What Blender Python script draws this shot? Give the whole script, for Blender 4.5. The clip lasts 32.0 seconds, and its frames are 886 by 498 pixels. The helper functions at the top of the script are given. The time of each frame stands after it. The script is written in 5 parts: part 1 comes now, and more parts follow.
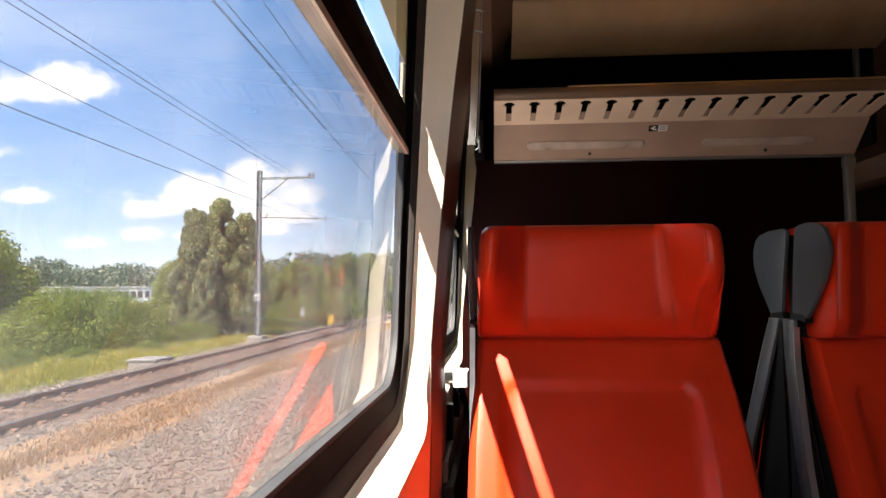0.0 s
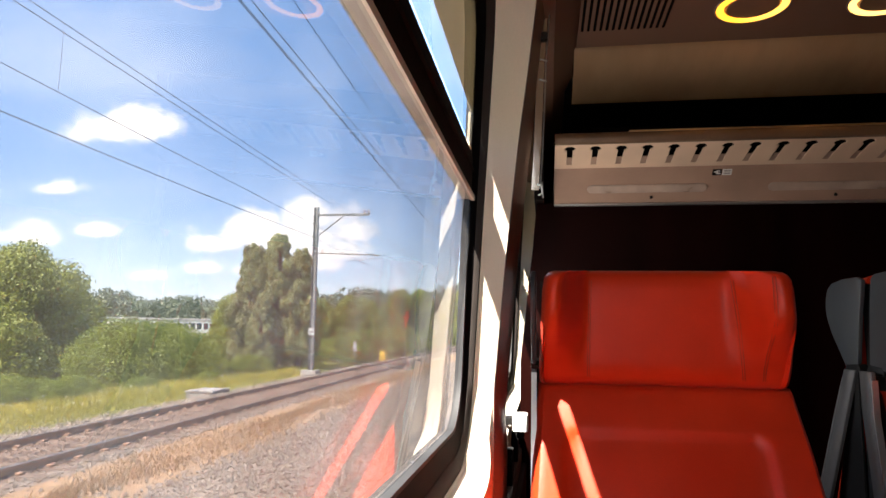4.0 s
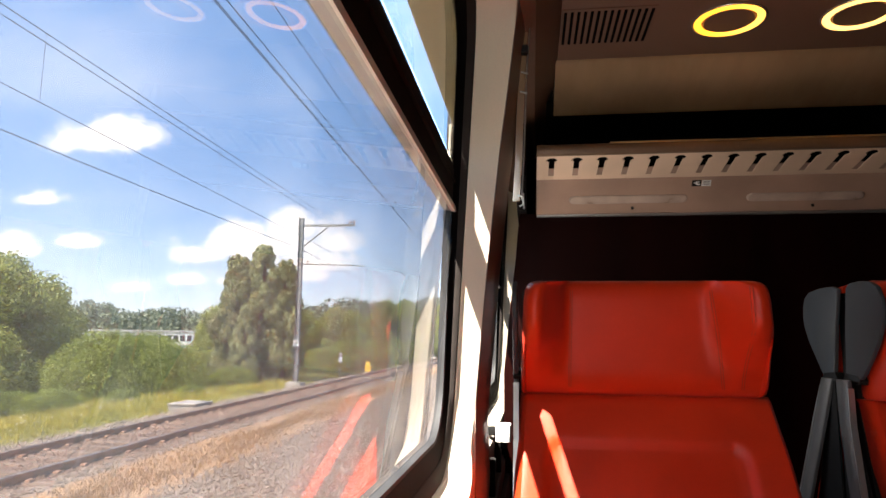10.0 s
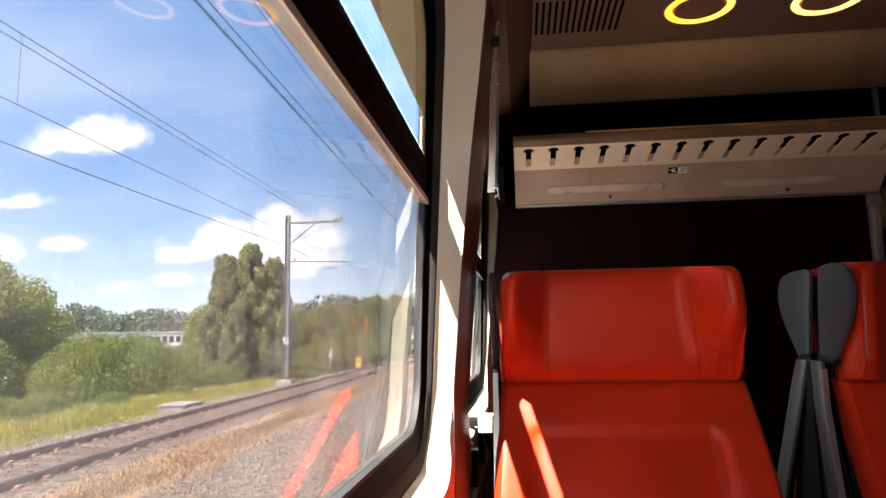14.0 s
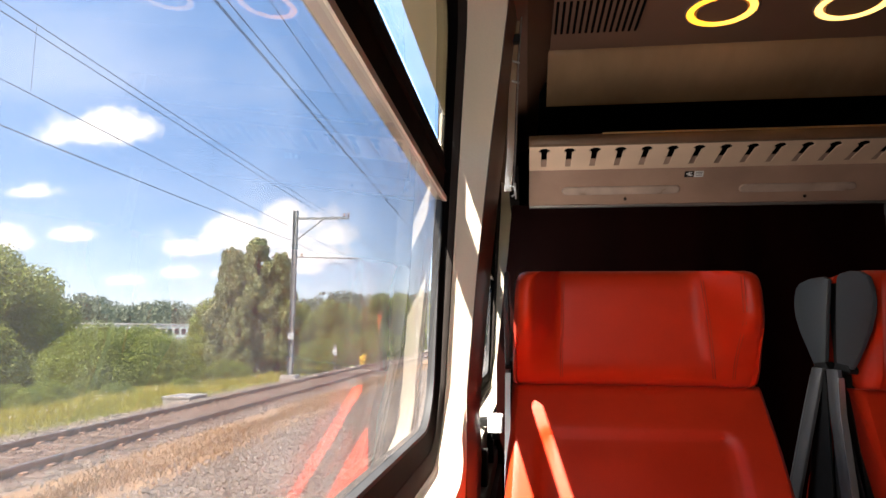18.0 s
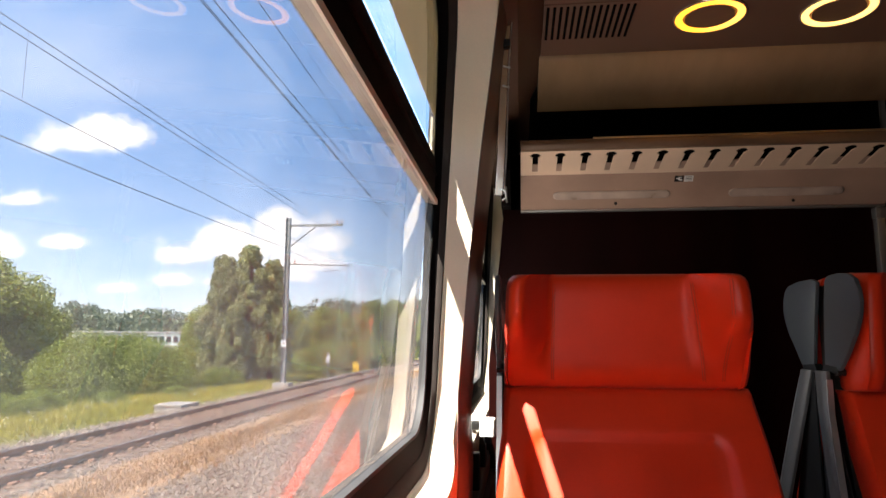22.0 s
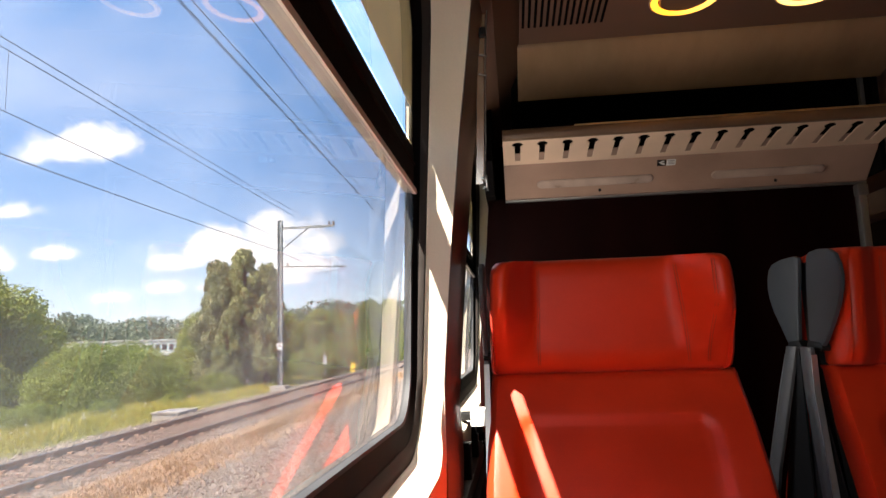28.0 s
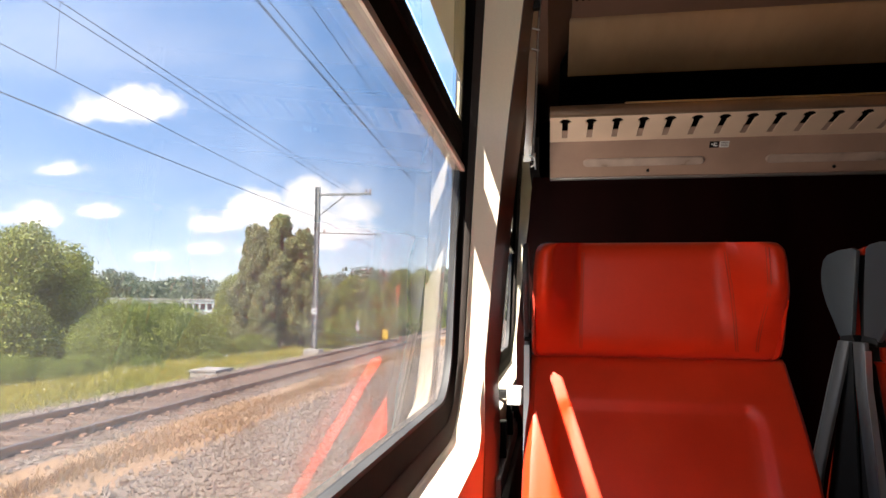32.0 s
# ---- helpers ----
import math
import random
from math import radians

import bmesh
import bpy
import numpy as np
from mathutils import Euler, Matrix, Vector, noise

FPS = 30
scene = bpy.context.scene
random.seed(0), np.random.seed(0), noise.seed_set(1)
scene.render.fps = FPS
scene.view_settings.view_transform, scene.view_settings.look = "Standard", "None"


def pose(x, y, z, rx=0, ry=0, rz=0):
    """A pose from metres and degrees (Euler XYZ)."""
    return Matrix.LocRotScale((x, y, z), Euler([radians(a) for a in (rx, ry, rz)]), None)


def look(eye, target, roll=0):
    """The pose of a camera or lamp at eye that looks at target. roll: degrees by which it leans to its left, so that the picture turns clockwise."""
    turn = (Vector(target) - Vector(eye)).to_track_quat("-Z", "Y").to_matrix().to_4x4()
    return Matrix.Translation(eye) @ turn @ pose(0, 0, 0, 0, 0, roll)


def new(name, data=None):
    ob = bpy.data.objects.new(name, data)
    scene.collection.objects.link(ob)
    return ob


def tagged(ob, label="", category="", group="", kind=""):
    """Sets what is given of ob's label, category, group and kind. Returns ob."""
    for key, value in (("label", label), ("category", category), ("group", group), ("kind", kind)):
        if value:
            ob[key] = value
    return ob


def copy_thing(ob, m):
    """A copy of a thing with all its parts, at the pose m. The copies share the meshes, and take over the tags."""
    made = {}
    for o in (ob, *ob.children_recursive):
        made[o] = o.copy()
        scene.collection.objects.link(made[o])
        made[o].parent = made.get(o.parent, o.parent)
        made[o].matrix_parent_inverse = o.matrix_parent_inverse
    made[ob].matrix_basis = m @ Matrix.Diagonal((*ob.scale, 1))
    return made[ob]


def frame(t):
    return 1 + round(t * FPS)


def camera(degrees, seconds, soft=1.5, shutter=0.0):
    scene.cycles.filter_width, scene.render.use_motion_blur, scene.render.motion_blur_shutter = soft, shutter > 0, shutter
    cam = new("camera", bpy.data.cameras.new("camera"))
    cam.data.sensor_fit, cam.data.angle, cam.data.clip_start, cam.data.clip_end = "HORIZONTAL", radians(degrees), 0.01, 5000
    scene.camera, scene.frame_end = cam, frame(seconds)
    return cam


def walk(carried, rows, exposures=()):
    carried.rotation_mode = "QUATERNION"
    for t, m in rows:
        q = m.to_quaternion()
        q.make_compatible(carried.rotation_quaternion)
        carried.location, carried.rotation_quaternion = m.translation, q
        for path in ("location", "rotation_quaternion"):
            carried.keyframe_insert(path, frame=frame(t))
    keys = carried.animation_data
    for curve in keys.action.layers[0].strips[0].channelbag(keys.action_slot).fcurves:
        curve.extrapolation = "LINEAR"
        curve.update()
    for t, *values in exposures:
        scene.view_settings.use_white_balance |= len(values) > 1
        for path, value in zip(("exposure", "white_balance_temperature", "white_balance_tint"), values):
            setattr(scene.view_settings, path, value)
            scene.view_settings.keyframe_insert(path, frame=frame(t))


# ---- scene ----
cam = camera(67.6, 32.0)
PATH = [
    (0, (0.038, -0.083, 1.194), (-0.113, 1.907, 1.33), -0.3),
    (0.5, (0.045, -0.089, 1.18), (-0.118, 1.896, 1.355), 0.1),
    (1, (0.034, -0.094, 1.193), (-0.162, 1.889, 1.366), 0.7),
    (1.5, (0.033, -0.1, 1.194), (-0.164, 1.879, 1.403), 0.6),
    (2, (0.013, -0.089, 1.189), (-0.195, 1.893, 1.36), 1.2),
    (2.5, (0.024, -0.084, 1.186), (-0.215, 1.895, 1.357), -0.1),
    (3, (0.025, -0.093, 1.195), (-0.253, 1.877, 1.399), 0.1),
    (3.5, (0.017, -0.1, 1.206), (-0.292, 1.863, 1.437), 0.9),
    (5.5, (0.019, -0.118, 1.203), (-0.26, 1.845, 1.467), 1.2),
    (6, (0.012, -0.116, 1.201), (-0.257, 1.848, 1.467), 1.9),
    (6.5, (0.015, -0.118, 1.206), (-0.241, 1.847, 1.475), 1.5),
    (7, (0.026, -0.118, 1.2), (-0.219, 1.848, 1.474), 0.8),
    (7.5, (0.027, -0.119, 1.205), (-0.217, 1.849, 1.467), 0.6),
    (8, (0.028, -0.109, 1.206), (-0.232, 1.854, 1.485), 0.8),
    (8.5, (0.029, -0.111, 1.208), (-0.236, 1.852, 1.484), 0.3),
    (9, (0.035, -0.11, 1.197), (-0.243, 1.85, 1.481), 0.8),
    (9.5, (0.022, -0.108, 1.205), (-0.233, 1.857, 1.479), 0.8),
    (10, (0.026, -0.11, 1.206), (-0.238, 1.853, 1.485), 0.6),
    (10.5, (0.025, -0.103, 1.205), (-0.24, 1.86, 1.485), 0.7),
    (11, (0.025, -0.11, 1.207), (-0.238, 1.853, 1.482), 0.6),
    (11.5, (0.026, -0.108, 1.208), (-0.242, 1.855, 1.482), 0.8),
    (12, (0.022, -0.108, 1.212), (-0.231, 1.858, 1.478), 1.1),
    (12.5, (0.046, -0.108, 1.203), (-0.183, 1.86, 1.474), -0.9),
    (13, (0.036, -0.106, 1.191), (-0.194, 1.861, 1.472), -0.6),
    (13.5, (0.048, -0.106, 1.2), (-0.182, 1.864, 1.46), -0.7),
    (14, (0.052, -0.109, 1.203), (-0.177, 1.861, 1.463), -1.0),
    (14.5, (0.036, -0.108, 1.199), (-0.207, 1.859, 1.47), 0.4),
    (16.5, (0.022, -0.096, 1.204), (-0.238, 1.872, 1.451), 0.7),
    (17, (0.03, -0.105, 1.206), (-0.23, 1.862, 1.454), 0.5),
    (17.5, (0.037, -0.106, 1.192), (-0.207, 1.861, 1.462), -0.2),
    (18, (0.032, -0.103, 1.201), (-0.216, 1.864, 1.459), 0.5),
    (18.5, (0.037, -0.11, 1.2), (-0.203, 1.857, 1.469), -0.1),
    (19, (0.032, -0.105, 1.199), (-0.212, 1.861, 1.471), 0.2),
    (19.5, (0.03, -0.109, 1.198), (-0.209, 1.857, 1.48), 0.2),
    (20, (0.034, -0.106, 1.197), (-0.202, 1.861, 1.476), 0.2),
    (20.5, (0.032, -0.106, 1.193), (-0.197, 1.86, 1.482), 0.2),
    (21, (0.035, -0.109, 1.194), (-0.193, 1.856, 1.487), 0.1),
    (21.5, (0.044, -0.106, 1.191), (-0.185, 1.86, 1.48), -0.6),
    (22, (0.037, -0.107, 1.193), (-0.191, 1.861, 1.472), 0.3),
    (22.5, (0.034, -0.101, 1.2), (-0.196, 1.867, 1.469), 0.3),
    (23, (0.037, -0.103, 1.188), (-0.187, 1.864, 1.47), -0.3),
    (23.5, (0.039, -0.1, 1.189), (-0.192, 1.868, 1.466), -0.4),
    (24, (0.04, -0.099, 1.192), (-0.209, 1.867, 1.462), -0.2),
    (24.5, (0.043, -0.102, 1.192), (-0.192, 1.864, 1.474), -0.5),
    (25, (0.047, -0.109, 1.194), (-0.178, 1.856, 1.492), -0.7),
    (25.5, (0.047, -0.11, 1.193), (-0.181, 1.854, 1.493), -0.7),
    (27.5, (0.043, -0.105, 1.193), (-0.156, 1.864, 1.487), -0.6),
    (28, (0.059, -0.102, 1.178), (-0.149, 1.868, 1.448), -1.9),
    (28.5, (0.046, -0.098, 1.186), (-0.163, 1.874, 1.445), -1.1),
    (29, (0.036, -0.096, 1.192), (-0.158, 1.88, 1.435), -1.2),
    (29.5, (0.048, -0.096, 1.185), (-0.167, 1.877, 1.431), -1.1),
    (30, (0.049, -0.1, 1.19), (-0.165, 1.874, 1.431), -1.4),
    (30.5, (0.057, -0.104, 1.184), (-0.161, 1.868, 1.442), -2.1),
    (31, (0.049, -0.098, 1.188), (-0.193, 1.872, 1.435), -1.2),
    (31.5, (0.034, -0.096, 1.192), (-0.251, 1.872, 1.405), 0.3),
    (32, (0.038, -0.092, 1.193), (-0.276, 1.875, 1.378), 0.6),
]
walk(cam, [(t, look(eye, target, roll)) for t, eye, target, roll in PATH])

# ---------------------------------------------------------------- light
SUN_WAY = Vector((0.34, 0.68, -1.03)).normalized()      # the way the sunlight travels
elev = math.asin(-SUN_WAY.z)
azim = math.atan2(-SUN_WAY.x, -SUN_WAY.y)               # from +y towards +x

world = bpy.data.worlds.new("sky")
scene.world = world
world.use_nodes = True
wn, wl = world.node_tree.nodes, world.node_tree.links
wn.clear()


def wmath(op, a, b=None, c=None):
    n = wn.new("ShaderNodeMath")
    n.operation = op
    for i, v in enumerate((a, b, c)):
        if v is None:
            continue
        if isinstance(v, (int, float)):
            n.inputs[i].default_value = v
        else:
            wl.new(v, n.inputs[i])
    return n.outputs[0]


sky = wn.new("ShaderNodeTexSky")
sky.sky_type = "NISHITA"
sky.sun_disc = False
sky.sun_elevation, sky.sun_rotation = elev, azim
sky.air_density, sky.dust_density, sky.ozone_density = 1.0, 0.15, 2.5
coords = wn.new("ShaderNodeTexCoord")
split = wn.new("ShaderNodeSeparateXYZ")
wl.new(coords.outputs["Generated"], split.inputs[0])
ahead = wmath("MAXIMUM", split.outputs[1], 0.05)
flat = wn.new("ShaderNodeCombineXYZ")
flat_u, flat_v = wmath("DIVIDE", split.outputs[0], ahead), wmath("DIVIDE", split.outputs[2], ahead)
wl.new(flat_u, flat.inputs[0])
wl.new(flat_v, flat.inputs[1])
puff = wn.new("ShaderNodeTexNoise")
puff.inputs["Scale"].default_value, puff.inputs["Detail"].default_value, puff.inputs["Roughness"].default_value = 22.0, 9.0, 0.60
wl.new(flat.outputs[0], puff.inputs["Vector"])
mask = height = None
for u0, v0, a, b in ((-0.715, 0.330, 0.140, 0.046), (-0.695, 0.345, 0.085, 0.045), (-0.645, 0.336, 0.060, 0.030), (-0.825, 0.232, 0.065, 0.022), (-0.420, 0.146, 0.170, 0.050), (-0.375, 0.172, 0.105, 0.048),
                     (-0.455, 0.164, 0.090, 0.044), (-0.535, 0.132, 0.070, 0.026), (-0.345, 0.120, 0.110, 0.040), (-0.745, 0.158, 0.060, 0.022), (-0.865, 0.150, 0.085, 0.042), (-0.35, 0.100, 0.07, 0.022), (-0.47, 0.092, 0.045, 0.015),
                     (-0.86, 0.082, 0.06, 0.028), (-0.30, 0.150, 0.06, 0.036), (-0.640, 0.082, 0.045, 0.016), (-0.545, 0.094, 0.045, 0.018)):
    du = wmath("DIVIDE", wmath("SUBTRACT", flat_u, u0), a)
    rise = wmath("DIVIDE", wmath("SUBTRACT", flat_v, v0), b)
    dv = wmath("MAXIMUM", rise, wmath("MULTIPLY", rise, -1.9))          # flat underside
    away = wmath("SQRT", wmath("ADD", wmath("MULTIPLY", du, du), wmath("MULTIPLY", dv, dv)))
    low = wmath("SUBTRACT", 1.0, away)
    top = wmath("MULTIPLY_ADD", rise, 0.5, 0.5)
    height = top if height is None else wmath("MAXIMUM", height, wmath("MULTIPLY", top, wmath("GREATER_THAN", low, -0.2)))
    mask = low if mask is None else wmath("MAXIMUM", mask, low)
ragged = wmath("MULTIPLY_ADD", puff.outputs["Fac"], 1.7, -0.78)
ramp = wn.new("ShaderNodeMapRange")
ramp.interpolation_type = "SMOOTHSTEP"
wl.new(wmath("ADD", mask, ragged), ramp.inputs["Value"])
ramp.inputs["From Min"].default_value, ramp.inputs["From Max"].default_value = 0.0, 0.85
veil = wn.new("ShaderNodeTexNoise")
veil.inputs["Scale"].default_value, veil.inputs["Detail"].default_value = 2.6, 6.0
stretch = wn.new("ShaderNodeMapping")
stretch.inputs["Scale"].default_value = (0.7, 2.2, 1.0)
stretch.inputs["Rotation"].default_value = (0, 0, 0.45)
wl.new(flat.outputs[0], stretch.inputs["Vector"])
wl.new(stretch.outputs[0], veil.inputs["Vector"])
thin = wn.new("ShaderNodeMapRange")
wl.new(veil.outputs["Fac"], thin.inputs["Value"])
thin.inputs["From Min"].default_value, thin.inputs["From Max"].default_value = 0.45, 0.85
thin.inputs["To Max"].default_value = 0.32
haze = wn.new("ShaderNodeMapRange")
wl.new(split.outputs[2], haze.inputs["Value"])
haze.inputs["From Min"].default_value, haze.inputs["From Max"].default_value = 0.0, 0.22
haze.inputs["To Min"].default_value, haze.inputs["To Max"].default_value = 0.36, 0.0
front = wmath("GREATER_THAN", split.outputs[1], 0.06)
cover = wmath("MAXIMUM", wmath("MULTIPLY", wmath("MAXIMUM", ramp.outputs[0], thin.outputs[0]), front), haze.outputs[0])
bg_sky, bg_cloud, mixed, out = (wn.new(k) for k in ("ShaderNodeBackground", "ShaderNodeBackground", "ShaderNodeMixShader", "ShaderNodeOutputWorld"))
deep = wn.new("ShaderNodeMix")
deep.data_type = "RGBA"
up = wn.new("ShaderNodeMapRange")
wl.new(split.outputs[2], up.inputs["Value"])
up.inputs["From Min"].default_value, up.inputs["From Max"].default_value = 0.0, 0.30
up.inputs["To Min"].default_value, up.inputs["To Max"].default_value = 0.30, 0.85
wl.new(up.outputs[0], deep.inputs["Factor"])
wl.new(sky.outputs[0], deep.inputs["A"])
deep.inputs["B"].default_value = (1.18, 2.38, 4.65, 1)
wl.new(deep.outputs["Result"], bg_sky.inputs["Color"])
bg_sky.inputs["Strength"].default_value = 0.11
bg_cloud.inputs["Color"].default_value, bg_cloud.inputs["Strength"].default_value = (1.0, 0.98, 0.96, 1), 0.82
shade = wn.new("ShaderNodeValToRGB")
shade.color_ramp.elements[0].position, shade.color_ramp.elements[1].position = 0.35, 0.62
shade.color_ramp.elements[0].color, shade.color_ramp.elements[1].color = (0.74, 0.77, 0.86, 1), (1.0, 0.985, 0.97, 1)
body = wn.new("ShaderNodeTexNoise")
body.inputs["Scale"].default_value, body.inputs["Detail"].default_value = 24.0, 6.0
wl.new(flat.outputs[0], body.inputs["Vector"])
wl.new(wmath("ADD", wmath("MULTIPLY", body.outputs["Fac"], 0.75), wmath("MULTIPLY", height, 0.28)), shade.inputs[0])
wl.new(shade.outputs[0], bg_cloud.inputs["Color"])
wl.new(cover, mixed.inputs[0])
wl.new(bg_sky.outputs[0], mixed.inputs[1])
wl.new(bg_cloud.outputs[0], mixed.inputs[2])
wl.new(mixed.outputs[0], out.inputs[0])

sun = new("sun", bpy.data.lights.new("sun", "SUN"))
sun.data.energy, sun.data.angle, sun.data.color = 4.2, radians(0.53), (1.0, 0.93, 0.82)
sun.matrix_world = look((0, 0, 30), Vector((0, 0, 30)) + SUN_WAY)
# added fill lamps for sky daylight in the side window openings: behind the camera and beside the luggage rack
for at, way, wide, high, power in (((-0.100, -1.355, 1.44), (0.65, 0.75, -0.25), 1.0, 0.78, 0.07), ((-0.104, -0.15, 1.40), (0.55, 0.83, -0.10), 0.09, 0.70, 0.56), ((-0.112, 1.73, 1.36), (1, 0.0, 0.10), 0.52, 0.46, 0.40)):
    lamp = new("window_daylight", bpy.data.lights.new("window_daylight", "AREA"))
    lamp.data.shape, lamp.data.size, lamp.data.size_y = "RECTANGLE", wide, high
    lamp.data.energy, lamp.data.color = power, (1.0, 0.97, 0.93)
    lamp.matrix_world = look(at, Vector(at) + Vector(way))
scene.view_settings.exposure = 3.05

# ---------------------------------------------------------------- materials


def mat(name, color, rough=0.5, metal=0.0, vary=0.15, scale=12.0, fine=120.0, bump=0.15, second=None, amount=0.35, coat=0.0, by_object=0.0,
        spec=0.5, emit=0.0, stretch_xyz=None, rough_vary=0.1, island=0.0):
    """A surface with colour change at two scales, roughness change and a fine relief."""
    m = bpy.data.materials.new(name)
    m.use_nodes = True
    nt = m.node_tree
    n, l = nt.nodes, nt.links
    b = n["Principled BSDF"]
    tc = n.new("ShaderNodeTexCoord")
    vec = tc.outputs["Object"]
    if stretch_xyz:
        mp = n.new("ShaderNodeMapping")
        mp.inputs["Scale"].default_value = stretch_xyz
        l.new(vec, mp.inputs["Vector"])
        vec = mp.outputs[0]
    big, small = n.new("ShaderNodeTexNoise"), n.new("ShaderNodeTexNoise")
    for t, s, d in ((big, scale, 5.0), (small, fine, 4.0)):
        t.inputs["Scale"].default_value, t.inputs["Detail"].default_value = s, d
        l.new(vec, t.inputs["Vector"])
    cr = n.new("ShaderNodeValToRGB")
    c2 = second or [c * (1 - amount) for c in color]
    cr.color_ramp.elements[0].position, cr.color_ramp.elements[1].position = 0.32, 0.68
    cr.color_ramp.elements[0].color, cr.color_ramp.elements[1].color = (*c2, 1), (*color, 1)
    l.new(big.outputs["Fac"], cr.inputs[0])
    hsv = n.new("ShaderNodeHueSaturation")
    val = n.new("ShaderNodeMapRange")
    val.inputs["To Min"].default_value, val.inputs["To Max"].default_value = 1 - vary, 1 + vary
    l.new(small.outputs["Fac"], val.inputs["Value"])
    value = val.outputs[0]
    for src, amt in (("obj", by_object), ("isl", island)):
        if amt:
            info = n.new("ShaderNodeObjectInfo" if src == "obj" else "ShaderNodeNewGeometry")
            r2 = n.new("ShaderNodeMapRange")
            r2.inputs["To Min"].default_value, r2.inputs["To Max"].default_value = 1 - amt, 1 + amt
            l.new(info.outputs["Random" if src == "obj" else "Random Per Island"], r2.inputs["Value"])
            mul = n.new("ShaderNodeMath")
            mul.operation = "MULTIPLY"
            l.new(value, mul.inputs[0])
            l.new(r2.outputs[0], mul.inputs[1])
            value = mul.outputs[0]
    l.new(value, hsv.inputs["Value"])
    l.new(cr.outputs[0], hsv.inputs["Color"])
    l.new(hsv.outputs[0], b.inputs["Base Color"])
    rr = n.new("ShaderNodeMapRange")
    rr.inputs["To Min"].default_value, rr.inputs["To Max"].default_value = max(0.02, rough - rough_vary), min(1, rough + rough_vary)
    l.new(big.outputs["Fac"], rr.inputs["Value"])
    l.new(rr.outputs[0], b.inputs["Roughness"])
    b.inputs["Metallic"].default_value = metal
    b.inputs["Coat Weight"].default_value = coat
    b.inputs["Specular IOR Level"].default_value = spec
    if bump:
        bp = n.new("ShaderNodeBump")
        bp.inputs["Strength"].default_value, bp.inputs["Distance"].default_value = bump, 0.6 / fine
        l.new(small.outputs["Fac"], bp.inputs["Height"])
        l.new(bp.outputs[0], b.inputs["Normal"])
    if emit:
        b.inputs["Emission Color"].default_value = (*color, 1)
        b.inputs["Emission Strength"].default_value = emit
    return m


def leaf_mat(name, color, second, gloss=0.45):
    """A leaf: light comes through it, and every leaf has its own shade."""
    m = mat(name, color, gloss, vary=0.12, scale=0.5, fine=6.0, bump=0.0, second=second, island=0.20, by_object=0.10)
    n, l = m.node_tree.nodes, m.node_tree.links
    b, o = n["Principled BSDF"], n["Material Output"]
    tr, mx = n.new("ShaderNodeBsdfTranslucent"), n.new("ShaderNodeMixShader")
    src = b.inputs["Base Color"].links[0].from_socket
    l.new(src, tr.inputs["Color"])
    mx.inputs[0].default_value = 0.42
    l.new(b.outputs[0], mx.inputs[1])
    l.new(tr.outputs[0], mx.inputs[2])
    l.new(mx.outputs[0], o.inputs["Surface"])
    return m


def pane_mat(name, tint=(0.492, 0.480, 0.480), dirt=0.05):
    """Grey-tinted glass: seen through straight, mirroring more the flatter it is seen, with a little dust."""
    m = bpy.data.materials.new(name)
    m.use_nodes = True
    n, l = m.node_tree.nodes, m.node_tree.links
    n.clear()
    o, tr, gl, mx, lw = (n.new(k) for k in ("ShaderNodeOutputMaterial", "ShaderNodeBsdfTransparent", "ShaderNodeBsdfGlossy", "ShaderNodeMixShader", "ShaderNodeLayerWeight"))
    # the tint is put in to dim the outside against the interior
    tr.inputs["Color"].default_value = (*tint, 1)
    gl.inputs["Roughness"].default_value = 0.0
    lw.inputs["Blend"].default_value = 0.5
    pw, ma = n.new("ShaderNodeMath"), n.new("ShaderNodeMath")
    pw.operation, ma.operation = "POWER", "MULTIPLY_ADD"
    l.new(lw.outputs["Facing"], pw.inputs[0])
    pw.inputs[1].default_value = 5.0
    l.new(pw.outputs[0], ma.inputs[0])
    ma.inputs[1].default_value, ma.inputs[2].default_value = 0.80, 0.04
    l.new(ma.outputs[0], mx.inputs[0])
    l.new(tr.outputs[0], mx.inputs[1])
    l.new(gl.outputs[0], mx.inputs[2])
    last = mx
    if dirt:
        df, m2, tx, tc, rp = (n.new(k) for k in ("ShaderNodeBsdfTranslucent", "ShaderNodeMixShader", "ShaderNodeTexNoise", "ShaderNodeTexCoord", "ShaderNodeMapRange"))
        df.inputs["Color"].default_value = (0.75, 0.73, 0.69, 1)
        tx.inputs["Scale"].default_value, tx.inputs["Detail"].default_value = 9.0, 8.0
        l.new(tc.outputs["Object"], tx.inputs["Vector"])
        l.new(tx.outputs["Fac"], rp.inputs["Value"])
        rp.inputs["From Min"].default_value, rp.inputs["From Max"].default_value = 0.45, 0.8
        rp.inputs["To Min"].default_value, rp.inputs["To Max"].default_value = dirt * 0.3, dirt * 1.6
        l.new(rp.outputs[0], m2.inputs[0])
        l.new(mx.outputs[0], m2.inputs[1])
        l.new(df.outputs[0], m2.inputs[2])
        last = m2
    l.new(last.outputs[0], o.inputs["Surface"])
    return m


